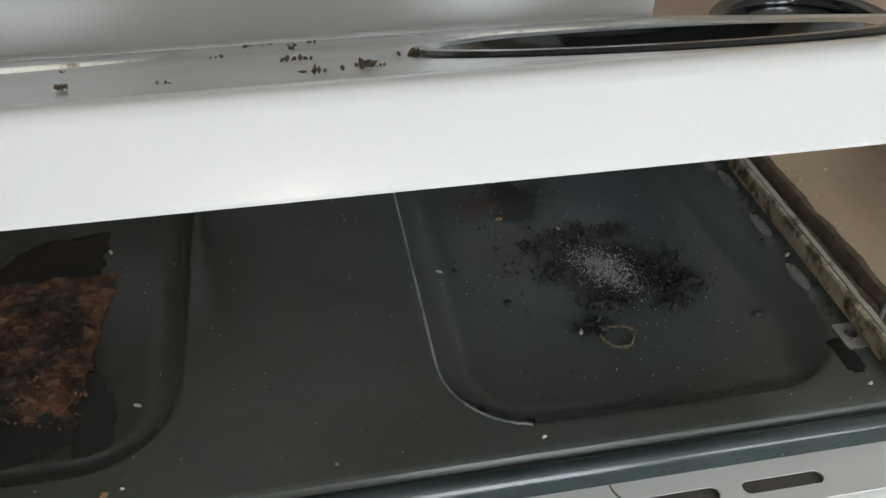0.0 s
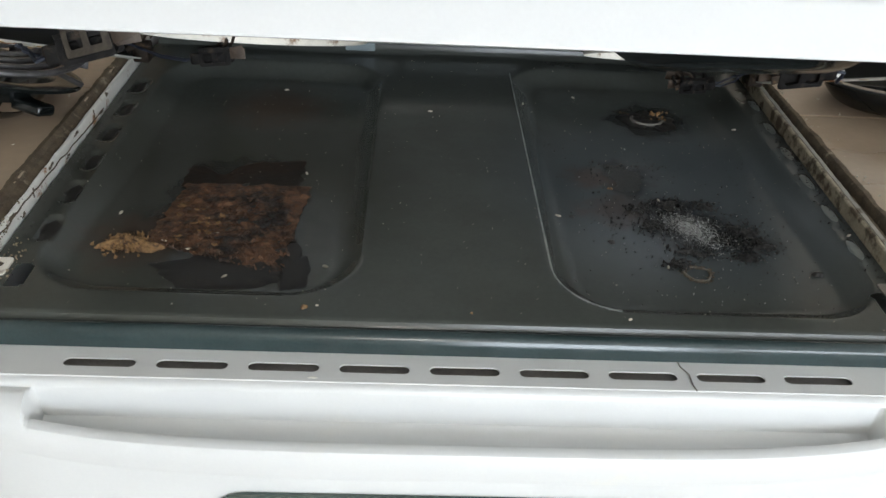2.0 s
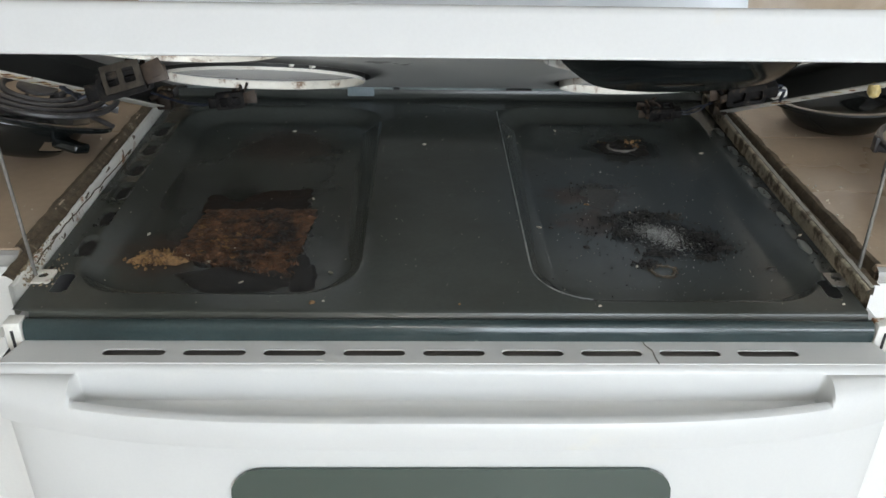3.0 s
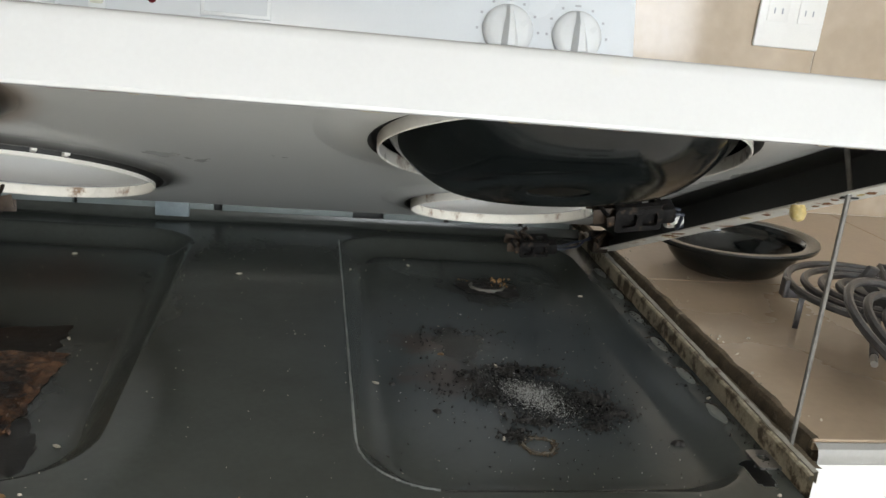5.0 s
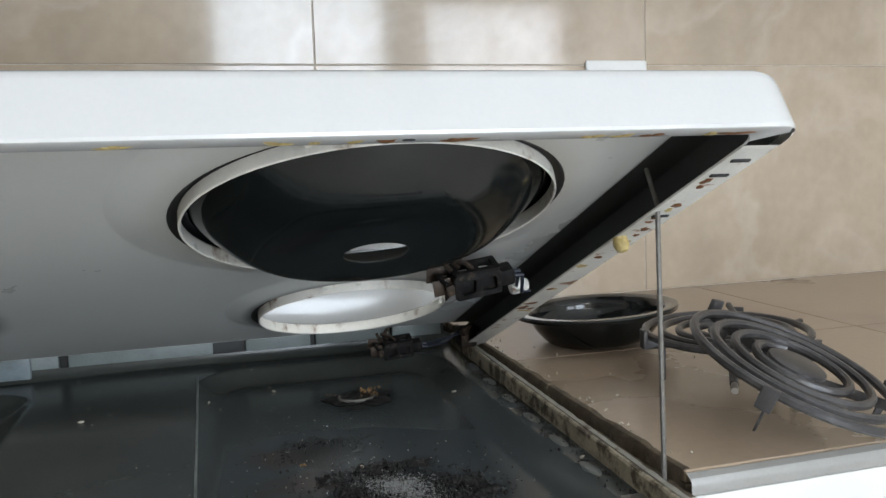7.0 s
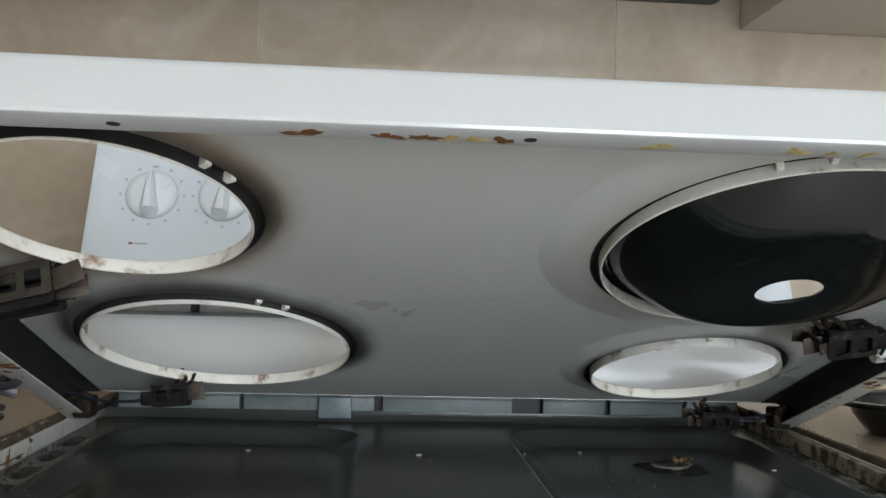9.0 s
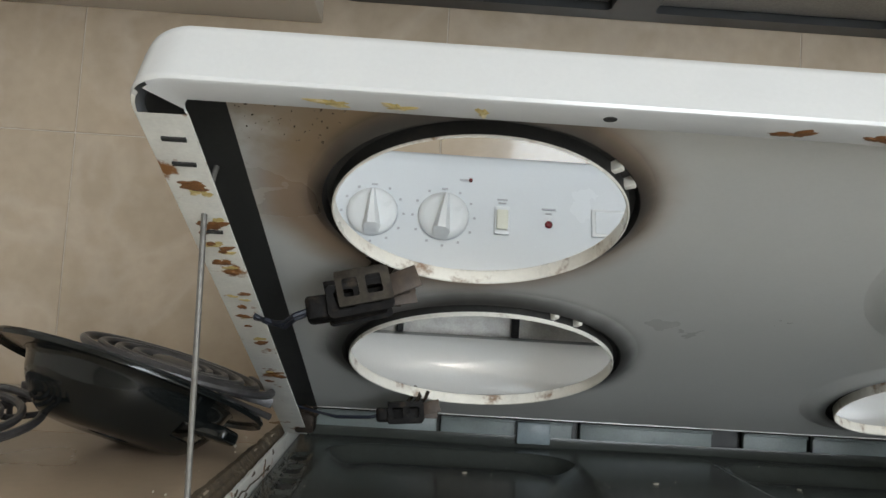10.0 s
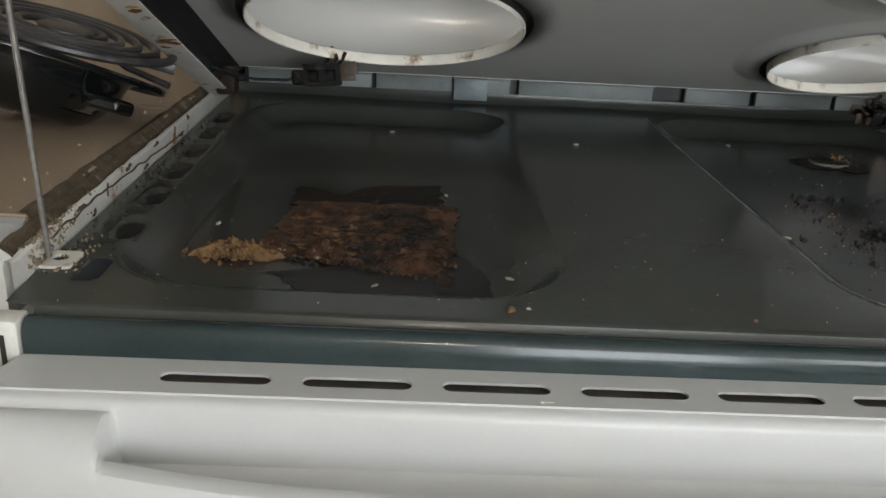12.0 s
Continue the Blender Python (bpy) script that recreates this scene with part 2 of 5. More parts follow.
def tile_material(name, colour):
    """Polished marble-look tile: cloudy beige with pale veins, a little different from tile to tile."""
    m = mat(name, colour, 0.12, vary=0.10, scale=4.5, fine=60, bump=0.02, coat=0.4, tint=[c * 0.78 for c in colour], tint_at=(0.45, 0.8), tint_scale=3.0, rough_vary=0.05)
    nt, lk = m.node_tree.nodes, m.node_tree.links
    b = nt["Principled BSDF"]
    b.inputs["Coat Roughness"].default_value = 0.03
    src = b.inputs["Base Color"].links[0].from_socket
    co = nt.new("ShaderNodeTexCoord")
    inf = nt.new("ShaderNodeObjectInfo")
    ofs = nt.new("ShaderNodeVectorMath")
    ofs.operation = "MULTIPLY_ADD"
    lk.new(inf.outputs["Random"], ofs.inputs[0])
    ofs.inputs[1].default_value = (9, 7, 5)
    lk.new(co.outputs["Object"], ofs.inputs[2])
    w = nt.new("ShaderNodeTexNoise")
    w.inputs["Scale"].default_value, w.inputs["Detail"].default_value, w.inputs["Distortion"].default_value = 3.6, 9, 0.5
    lk.new(ofs.outputs[0], w.inputs["Vector"])
    rp = nt.new("ShaderNodeValToRGB")
    e = rp.color_ramp.elements
    e[0].position, e[0].color = 0.44, (0, 0, 0, 1)
    e[1].position, e[1].color = 0.545, (0, 0, 0, 1)
    mid = rp.color_ramp.elements.new(0.5)
    mid.color = (0.17, 0.17, 0.17, 1)
    lk.new(w.outputs[0], rp.inputs[0])
    mx = nt.new("ShaderNodeMixRGB")
    lk.new(rp.outputs[0], mx.inputs[0])
    lk.new(src, mx.inputs[1])
    mx.inputs[2].default_value = (0.68, 0.60, 0.52, 1)
    lk.new(mx.outputs[0], b.inputs["Base Color"])
    return m


M_TILE = tile_material("marble_look_tile", (0.435, 0.352, 0.262))


# ---------------------------------------------------------------- mesh helpers
def part(name, bm, material, parent=None, label="", smooth=True, m=None):
    """Links a bmesh as one mesh object under a thing or a part."""
    me = bpy.data.meshes.new(name)
    bm.normal_update()
    bm.to_mesh(me)
    bm.free()
    for mt in material if isinstance(material, (list, tuple)) else [material]:
        me.materials.append(mt)
    if smooth:
        me.shade_smooth()
        me.set_sharp_from_angle(angle=radians(38))
    ob = new(name, me)
    if m is not None:
        ob.matrix_basis = m
    if parent is not None:
        ob.parent = parent
    if label:
        tagged(ob, label)
    return ob


def thing(name, label, category, m=None, group="", kind=""):
    ob = new(name)
    ob.empty_display_size = 0.05
    if m is not None:
        ob.matrix_basis = m
    return tagged(ob, label, category, group, kind)


def join(bm, other, m=None):
    me = bpy.data.meshes.new("tmp")
    other.to_mesh(me)
    other.free()
    if m is not None:
        me.transform(m)
    bm.from_mesh(me)
    bpy.data.meshes.remove(me)
    return bm


def box(x0, x1, y0, y1, z0, z1, bevel=0.0, seg=2):
    bm = bmesh.new()
    bmesh.ops.create_cube(bm, size=1, matrix=Matrix.Translation(((x0 + x1) / 2, (y0 + y1) / 2, (z0 + z1) / 2)) @ Matrix.Diagonal((x1 - x0, y1 - y0, z1 - z0, 1)))
    if bevel:
        bmesh.ops.bevel(bm, geom=bm.edges[:], offset=bevel, segments=seg, profile=0.5, affect="EDGES")
    return bm


def revolve(profile, n=64, closed=False, mats=None, skip=None):
    """Turns a profile of (radius, height) round z. skip(i, k) leaves faces out."""
    bm = bmesh.new()
    rows = [[bm.verts.new((r * math.cos(2 * math.pi * k / n), r * math.sin(2 * math.pi * k / n), z)) for k in range(n)] for r, z in profile]
    pairs = list(zip(range(len(rows)), range(1, len(rows)))) + ([(len(rows) - 1, 0)] if closed else [])
    for i, (a, b) in enumerate(pairs):
        for k in range(n):
            if skip and skip(i, k):
                continue
            f = bm.faces.new((rows[a][k], rows[a][(k + 1) % n], rows[b][(k + 1) % n], rows[b][k]))
            if mats:
                f.material_index = mats[i]
    return bm


def tube(points, r, n=8, caps=True):
    """A round bar along a line of points."""
    bm = bmesh.new()
    pts = [Vector(p) for p in points]
    rings, side = [], None
    for i, p in enumerate(pts):
        d = (pts[min(i + 1, len(pts) - 1)] - pts[max(i - 1, 0)]).normalized()
        if side is None:
            side = d.orthogonal().normalized()
        side = (side - d * side.dot(d)).normalized()
        up = d.cross(side)
        rings.append([bm.verts.new(p + r * (math.cos(2 * math.pi * k / n) * side + math.sin(2 * math.pi * k / n) * up)) for k in range(n)])
    for a, b in zip(rings, rings[1:]):
        for k in range(n):
            bm.faces.new((a[k], a[(k + 1) % n], b[(k + 1) % n], b[k]))
    if caps:
        bm.faces.new(rings[0][::-1])
        bm.faces.new(rings[-1])
    return bm


def plate(outer, holes, z0, z1, bevel=0.0):
    """A flat plate in x, y between two heights, with real holes through it."""
    bm = bmesh.new()
    edges = []
    for loop in (outer, *holes):
        vs = [bm.verts.new((x, y, z1)) for x, y in loop]
        edges += [bm.edges.new((a, b)) for a, b in zip(vs, vs[1:] + vs[:1])]
    bmesh.ops.triangle_fill(bm, use_beauty=True, use_dissolve=False, edges=edges)
    for f in bm.faces:
        if f.normal.z < 0:
            f.normal_flip()
    top = bm.faces[:]
    res = bmesh.ops.extrude_face_region(bm, geom=top)
    vs = [g for g in res["geom"] if isinstance(g, bmesh.types.BMVert)]
    bmesh.ops.translate(bm, verts=vs, vec=(0, 0, z0 - z1))
    bmesh.ops.recalc_face_normals(bm, faces=bm.faces[:])
    return bm


def circle(cx, cy, r, n=64):
    return [(cx + r * math.cos(2 * math.pi * k / n), cy + r * math.sin(2 * math.pi * k / n)) for k in range(n)]


def stadium(cx, cy, length, width, n=8):
    r, h = width / 2, length / 2 - width / 2
    return [(cx + h + r * math.sin(math.pi * k / n), cy - r * math.cos(math.pi * k / n)) for k in range(n + 1)] + [(cx - h - r * math.sin(math.pi * k / n), cy + r * math.cos(math.pi * k / n)) for k in range(n + 1)]


def rounded(x0, x1, y0, y1, r, n=6):
    out = []
    for cx, cy, a0 in ((x1 - r, y1 - r, 0), (x0 + r, y1 - r, 90), (x0 + r, y0 + r, 180), (x1 - r, y0 + r, 270)):
        out += [(cx + r * math.cos(radians(a0 + 90 * k / n)), cy + r * math.sin(radians(a0 + 90 * k / n))) for k in range(n + 1)]
    return out


def blob_patch(cx, cy, rx, ry, seed, z=0.0, rise=0.0008, n=40, rings=6, rough=0.35, lump=0.0):
    """A thin irregular crust lying on a surface: lobed outline, slight rise, lumpy top."""
    rnd = random.Random(seed)
    ph = [rnd.uniform(0, 6.28) for _ in range(6)]
    bm = bmesh.new()
    c = bm.verts.new((cx, cy, z + rise + lump * rnd.random()))
    prev = None
    for j in range(1, rings + 1):
        t = j / rings
        ring = []
        for k in range(n):
            a = 2 * math.pi * k / n
            w = 1 + rough * (0.45 * math.sin(2 * a + ph[0]) + 0.3 * math.sin(3 * a + ph[1]) + 0.25 * math.sin(5 * a + ph[2]) + 0.18 * math.sin(9 * a + ph[3]) + 0.12 * math.sin(14 * a + ph[4]))
            x, y = cx + rx * t * w * math.cos(a), cy + ry * t * w * math.sin(a)
            h = rise * math.sqrt(max(0, 1 - t ** 3)) + (lump * (1 - t * t) * (0.5 + noise.noise((x * 160, y * 160, seed))) if lump else 0)
            ring.append(bm.verts.new((x, y, z + (h if j < rings else -0.0003))))
        for k in range(n):
            if prev is None:
                bm.faces.new((c, ring[k], ring[(k + 1) % n]))
            else:
                bm.faces.new((prev[k], ring[k], ring[(k + 1) % n], prev[(k + 1) % n]))
        prev = ring
    return bm


def crumbs(spots, seed):
    """Small broken bits: (x, y, z, size) each an uneven little rock."""
    rnd = random.Random(seed)
    verts, faces = [], []
    base = [(1, 0, 0), (-1, 0, 0), (0, 1, 0), (0, -1, 0), (0, 0, 1), (0, 0, -1)]
    fc = [(0, 2, 4), (2, 1, 4), (1, 3, 4), (3, 0, 4), (2, 0, 5), (1, 2, 5), (3, 1, 5), (0, 3, 5)]
    for x, y, z, s in spots:
        rot = Euler((rnd.uniform(0, 6), rnd.uniform(0, 6), rnd.uniform(0, 6))).to_matrix()
        st = Vector((rnd.uniform(0.6, 1.7), rnd.uniform(0.5, 1.0), rnd.uniform(0.4, 0.8))) * s
        n0 = len(verts)
        for b in base:
            p = rot @ Vector((b[0] * st[0], b[1] * st[1], b[2] * st[2]))
            verts.append((x + p.x, y + p.y, z + p.z + s * 0.4))
        faces += [tuple(n0 + i for i in f) for f in fc]
    me = bpy.data.meshes.new("crumbs")
    me.from_pydata(verts, [], faces)
    bm = bmesh.new()
    bm.from_mesh(me)
    bpy.data.meshes.remove(me)
    return bm


def single(name, bm, material, label, category, m=None, group="", kind="", smooth=True):
    return tagged(part(name, bm, material, None, "", smooth, m), label, category, group, kind)


# ---------------------------------------------------------------- the room
def room():
    single("floor", box(WEST, EAST, SOUTH, NORTH, -0.1, 0.0), M_FLOOR, "beige tiled kitchen floor", "floor", kind="structure", smooth=False)
    single("ceiling", box(WEST - 0.12, EAST + 0.12, SOUTH - 0.12, NORTH + 0.12, TOP, TOP + 0.1), M_CEIL, "plain white painted ceiling", "ceiling", kind="structure", smooth=False)
    single("wall_west", box(WEST - 0.12, WEST, SOUTH, NORTH, 0, TOP), M_WALLPAINT, "plain cream painted wall", "wall", kind="structure", smooth=False)
    single("wall_east", box(EAST, EAST + 0.12, SOUTH, NORTH, 0, TOP), M_WALLPAINT, "plain cream painted wall", "wall", kind="structure", smooth=False)
    x0, x1, z0, z1 = WIN
    u0, u1, v0, v1 = WIN_SIDE
    bm = box(WEST - 0.12, x0, SOUTH - 0.12, SOUTH, 0, TOP)
    for b in ((x1, u0, 0, TOP), (u1, EAST + 0.12, 0, TOP), (x0, x1, 0, z0), (x0, x1, z1, TOP), (u0, u1, 0, v0), (u0, u1, v1, TOP)):
        join(bm, box(b[0], b[1], SOUTH - 0.12, SOUTH, b[2], b[3]))
    single("wall_south", bm, M_WALLPAINT, "cream painted wall with two window openings", "wall", kind="structure", smooth=False)
    for name, (a, b, c, d), bar in (("window_1", WIN, 0.75), ("window_2", WIN_SIDE, 1.725)):
        win = thing(name, "white framed kitchen window with bright daylight", "window", kind="structure")
        for p in ((a, b, c, c + 0.05), (a, b, d - 0.05, d), (a, a + 0.05, c + 0.05, d - 0.05), (b - 0.05, b, c + 0.05, d - 0.05), (bar, bar + 0.05, c + 0.05, d - 0.05)):
            part("window_frame", box(p[0], p[1], SOUTH - 0.11, SOUTH - 0.06, p[2], p[3]), M_CAB, win, smooth=False)
    single("backdrop", box(x0 - 0.3, u1 + 0.12, SOUTH - 0.4, SOUTH - 0.38, z0 - 0.3, z1 + 0.3), M_SKYGLOW, "bright hazy daylight outside the windows", "sky", kind="structure", smooth=False)
    lamp = thing("ceiling_lamp", "round white ceiling lamp, switched on", "lamp", m=pose(-0.072, -2.35, TOP))
    part("base", revolve([(0.001, 0.0), (0.09, 0.0), (0.095, -0.01), (0.09, -0.03), (0.001, -0.03)], 32), M_CEIL, lamp)
    part("shade", revolve([(0.085, -0.03), (0.09, -0.05), (0.075, -0.085), (0.04, -0.102), (0.001, -0.105)], 32), M_GLOW, lamp, "glowing white glass shade")


room()


def wall_north():
    wall = single("wall_north", box(WEST, EAST, NORTH + 0.0012, NORTH + 0.12, 0, TOP), M_GROUT, "wall of polished beige marble-look tiles with pale joints", "wall", kind="structure", smooth=False)
    return wall


NORTH_WALL = wall_north()


# ---------------------------------------------------------------- the range
TH = 23.0                                  # how far the propped lid is raised, degrees
LID = Matrix.Translation((0, -0.045, 1.135)) @ pose(0, 0, 0, -TH)   # lid frame: x across, y down the slope to the hinge, z out of the top
TRAY_Z = 0.885
HOLES = {"front_left": (-0.237, 0.143, 0.0875), "rear_left": (-0.213, 0.405, 0.115), "front_right": (0.204, 0.177, 0.1215), "rear_right": (0.232, 0.456, 0.090)}
LID_LEN, LID_W = 0.600, 0.405

stove = thing("electric_range", "old white electric coil range, dirty inside, its lid propped open", "stove")


def smooth01(t):
    t = np.clip(t, 0, 1)
    return t * t * (3 - 2 * t)


def rr_dist(x, y, x0, x1, y0, y1, r):
    cx, cy, hx, hy = (x0 + x1) / 2, (y0 + y1) / 2, (x1 - x0) / 2 - r, (y1 - y0) / 2 - r
    dx, dy = np.abs(x - cx) - hx, np.abs(y - cy) - hy
    return np.hypot(np.maximum(dx, 0), np.maximum(dy, 0)) + np.minimum(np.maximum(dx, dy), 0) - r


def tray_height(x, y):
    """Height of the burner tray over its rim: two sunk wells, embossed ovals along the sides, slight sag."""
    z = np.zeros_like(x)
    z -= 0.016 * (1 - (1 - np.clip(-rr_dist(x, y, 0.078, 0.362, 0.036, 0.570, 0.062) / 0.028, 0, 1)) ** 1.7)
    z -= 0.016 * (1 - (1 - np.clip(-rr_dist(x, y, -0.362, -0.088, 0.046, 0.560, 0.062) / 0.028, 0, 1)) ** 1.7)
    for k in range(6):
        for sx in (-1, 1):
            cy, cx = 0.135 + 0.0655 * k, sx * (0.367 + 0.006 * k / 2)
            d = np.hypot(x - cx, np.maximum(np.abs(y - cy) - 0.014, 0))
            z += (-0.0035 if sx < 0 else 0.0018) * smooth01((0.0085 - d) / 0.004)
    z += 0.0006 * np.sin(x * 17 + 1) * np.sin(y * 13)
    return z


def tray_z(x, y):
    return TRAY_Z + float(tray_height(np.array(x), np.array(y)))


stained(M_TRAY, [(-0.238, 0.252, 0.869, 0.22)], 0.2, 1.35, (0.034, 0.034, 0.027), 0.03, 7, 0.8)
# right well: hazy bluish reflection painted into the enamel's colour
stained(M_TRAY, [(0.235, 0.272, 0.869, 0.22)], 0.3, 1.25, (0.058, 0.070, 0.077), 0.02, 7, 0.9)
stained(M_TRAY, [(-0.213, 0.262, 0.869, 0.055), (-0.243, 0.247, 0.869, 0.045), (-0.220, 0.177, 0.869, 0.09), (0.235, 0.192, 0.869, 0.046), (0.282, 0.177, 0.869, 0.026), (0.217, 0.232, 0.869, 0.030), (0.245, 0.444, 0.869, 0.052), (0.190, 0.292, 0.869, 0.035)], 0.35, 1.25, (0.012, 0.011, 0.010), 0.034, 34, 0.85)
stained(M_TRAY, [(-0.213, 0.452, 0.869, 0.07), (0.160, 0.227, 0.869, 0.035), (0.145, 0.292, 0.869, 0.03), (-0.298, 0.142, 0.869, 0.05)], 0.1, 1.4, (0.065, 0.038, 0.026), 0.030, 44, 0.55)


def burner_tray():
    xs, ys = np.linspace(-1, 1, 261), np.linspace(0.017, 0.600, 200)
    bm = bmesh.new()
    rows = []
    for y, dz in ((-0.002, -0.046), (-0.002, -0.030), (-0.002, -0.014), (-0.0018, -0.0100), (-0.0010, -0.0068), (0.0005, -0.0042), (0.0030, -0.0026), (0.0060, -0.0022), (0.0090, -0.0026), (0.0112, -0.0046), (0.0126, -0.0050), (0.0138, -0.0036), (0.0150, -0.0008)):
        rows.append([bm.verts.new((u * 0.376, y, TRAY_Z + dz)) for u in xs])
    for y in ys:
        wx = np.where(xs < 0, xs * (0.391 + 0.012 * y / 0.6), xs * (0.376 + 0.022 * y / 0.6))
        h = tray_height(wx, np.full_like(xs, y))
        rows.append([bm.verts.new((x, y, TRAY_Z + hh)) for x, hh in zip(wx, h)])
    for y, dz in ((0.604, 0.0015), (0.607, 0.006), (0.608, 0.012)):
        rows.append([bm.verts.new((u * 0.398, y, TRAY_Z + dz)) for u in xs])
    for j in range(len(rows) - 1):
        for i in range(len(xs) - 1):
            q = rows[j][i].co
            if any(math.hypot(q.x - cx, max(abs(q.y - cy) - 0.009, 0)) < 0.0075 for cx, cy in ((0.357, 0.056), (-0.365, 0.060))):
                continue
            f = bm.faces.new((rows[j][i], rows[j][i + 1], rows[j + 1][i + 1], rows[j + 1][i]))
            f.material_index = 1 if j < 10 else 0
    tray = part("burner_tray", bm, [M_TRAY, M_TEAL], stove, "dark grey enamel burner tray, greasy and burnt, blue-grey at its front edge")
    part("tray_floor", box(-0.37, 0.37, 0.01, 0.60, 0.80, 0.84), M_DARK, stove, "dark insulation space below the tray", smooth=False)
    for k in range(6):
        oval = blob_patch(0.3665 + 0.003 * k, 0.137 + 0.066 * k, 0.0052, 0.0165, 700 + k, 0.0004, 0.0003, 32, 4, 0.06)
        for v in oval.verts:
            v.co.z += tray_z(v.co.x, v.co.y)
        part("pale_oval", oval, M_OVAL, tray, "pale oval emboss")
    # pale tube along the well's inner crease: its highlight, put into colour
    line = [(0.0785, 0.545 - 0.44 * k / 22) for k in range(23)] + [(0.1405 - 0.062 * math.cos(radians(a)), 0.098 - 0.062 * math.sin(radians(a))) for a in range(8, 84, 8)]
    part("edge_glint", tube([(x, y, tray_z(x, y) - 0.0006 + 0.0002 * math.sin(60 * y)) for x, y in line], 0.0012, 6), M_CREASE_GLINT, tray, "pale glint along the enamel crease")
    return tray


burner_tray()


def chassis():
    for sx in (-1, 1):
        bm = bmesh.new()
        # inner upstand that widens to the back, a crack along it
        prof = [(0.0, 0.0), (0.0, 0.0145), (0.0012, 0.016), (0.0035, 0.016), (0.0042, 0.012), (0.0045, -0.03)]
        rows = []
        for k in range(61):
            y = 0.03 + 0.56 * k / 60
            w = 0.377 + 0.016 * y / 0.6 if sx > 0 else 0.392 + 0.012 * y / 0.6
            rows.append([bm.verts.new((sx * (w + a), y, TRAY_Z + b + 0.0015 * noise.noise((y * 60, sx * 3, 0)) + 0.001 * noise.noise((y * 190, sx * 3, 5)))) for a, b in prof])
        for a, b in zip(rows, rows[1:]):
            for i in range(len(prof) - 1):
                bm.faces.new((a[i], a[i + 1], b[i + 1], b[i]))
        bmesh.ops.recalc_face_normals(bm, faces=bm.faces[:])
        part("side_rail", bm, M_RAIL if sx > 0 else M_DIRTY_WHITE, stove, "grubby chipped side rail beside the tray, caked with grease" if sx > 0 else "grubby chipped white side rail beside the tray")
        if sx > 0:
            strip = bmesh.new()
            srows = []
            for k in range(91):
                y = 0.032 + 0.55 * k / 90
                w = 0.3805 + 0.016 * y / 0.6 + 0.0006 * noise.noise((y * 40, 2, 2))
                wide = 0.0042 + 0.0010 * noise.noise((y * 70, 8, 1))
                srows.append([strip.verts.new((w + a * wide, y, TRAY_Z + b)) for a, b in ((0.0, 0.010), (0.05, 0.0170), (0.95, 0.0175), (1.0, 0.008))])
            for a, b in zip(srows, srows[1:]):
                for i in range(3):
                    strip.faces.new((a[i], a[i + 1], b[i + 1], b[i]))
            bmesh.ops.recalc_face_normals(strip, faces=strip.faces[:])
            part("rail_lip", strip, M_LIP, stove, "thin pale grey steel lip on the greasy rail")
        part("side_panel", box(min(sx * 0.3825, sx * 0.394), max(sx * 0.3825, sx * 0.394), -0.002, 0.62, 0.02, 0.872, 0.002), M_WHITE, stove)
        if sx < 0:
            crack = [(0.082 + 0.30 * k / 40) for k in range(41)]
            part("paint_crack", tube([(-(0.3916 + 0.012 * y / 0.6), y, TRAY_Z + 0.0082 + 0.0022 * noise.noise((y * 55, 7, 1)) + 0.004 * math.sin(y * 12)) for y in crack], 0.0007, 5), M_GRIME, stove)
            for k, y in enumerate((0.178, 0.352)):
                w = 0.3916 + 0.012 * y / 0.6
                part("paint_crack", tube([(-w, y, TRAY_Z + 0.0155), (-w, y + 0.002 * (k % 3 - 1), TRAY_Z + 0.011), (-w, y - 0.002, TRAY_Z + 0.0065)], 0.0007, 5), M_GRIME, stove)
            for k in range(8):
                y = 0.07 + 0.048 * k + 0.016 * math.sin(k * 2.3)
                w = 0.3918 + 0.012 * y / 0.6
                part("paint_chip", blob_patch(0, 0, 0.003 + 0.004 * abs(math.sin(k * 1.7)), 0.0022, 300 + k, 0, 0.0004, 18, 3, 0.7), M_GRIME, stove, m=Matrix.Translation((-w, y, TRAY_Z + (0.0135 if k % 2 else 0.003))) @ pose(0, 0, 0, 90, 0, 90))
        # grease dirt packed beside the rail
        bm = bmesh.new()
        rnd = random.Random(5 + sx)
        rows = []
        for k in range(120):
            y = 0.045 + 0.53 * k / 119
            rows.append([bm.verts.new((sx * x, y, z + 0.0018 * noise.noise((y * 130, x * 300, sx)))) for x, z in (((0.3825 + 0.016 * y / 0.6, TRAY_Z + 0.004), (0.386 + 0.012 * y / 0.6, TRAY_Z + 0.009), (0.3925 + 0.004 * y / 0.6, TRAY_Z + 0.0115), (0.3985, TRAY_Z + 0.011)) if sx > 0 else ((0.3965 + 0.012 * y / 0.6, TRAY_Z + 0.010), (0.4000 + 0.009 * y / 0.6, TRAY_Z + 0.014), (0.4045 + 0.005 * y / 0.6, TRAY_Z + 0.0175), (0.4090, TRAY_Z + 0.018)))])
        for a, b in zip(rows, rows[1:]):
            for i in range(3):
                bm.faces.new((a[i], a[i + 1], b[i + 1], b[i]))
        bmesh.ops.recalc_face_normals(bm, faces=bm.faces[:])
        part("grease_dirt", bm, M_GRIME, stove, "brown grease and crumbs packed into the side gap")
        # corner post at the front with its slot
        post = box(min(sx * 0.3775, sx * 0.392), max(sx * 0.3775, sx * 0.392), -0.003, 0.012, 0.84, 0.8835, 0.0015)
        part("corner_post", post, M_DIRTY_WHITE, stove)
        part("post_slot", box(min(sx * 0.384, sx * 0.3865), max(sx * 0.384, sx * 0.3865), -0.0036, -0.002, 0.85, 0.876), M_DARK, stove, smooth=False)
        # foot bracket of the prop
        px = 0.0 if sx > 0 else 0.014
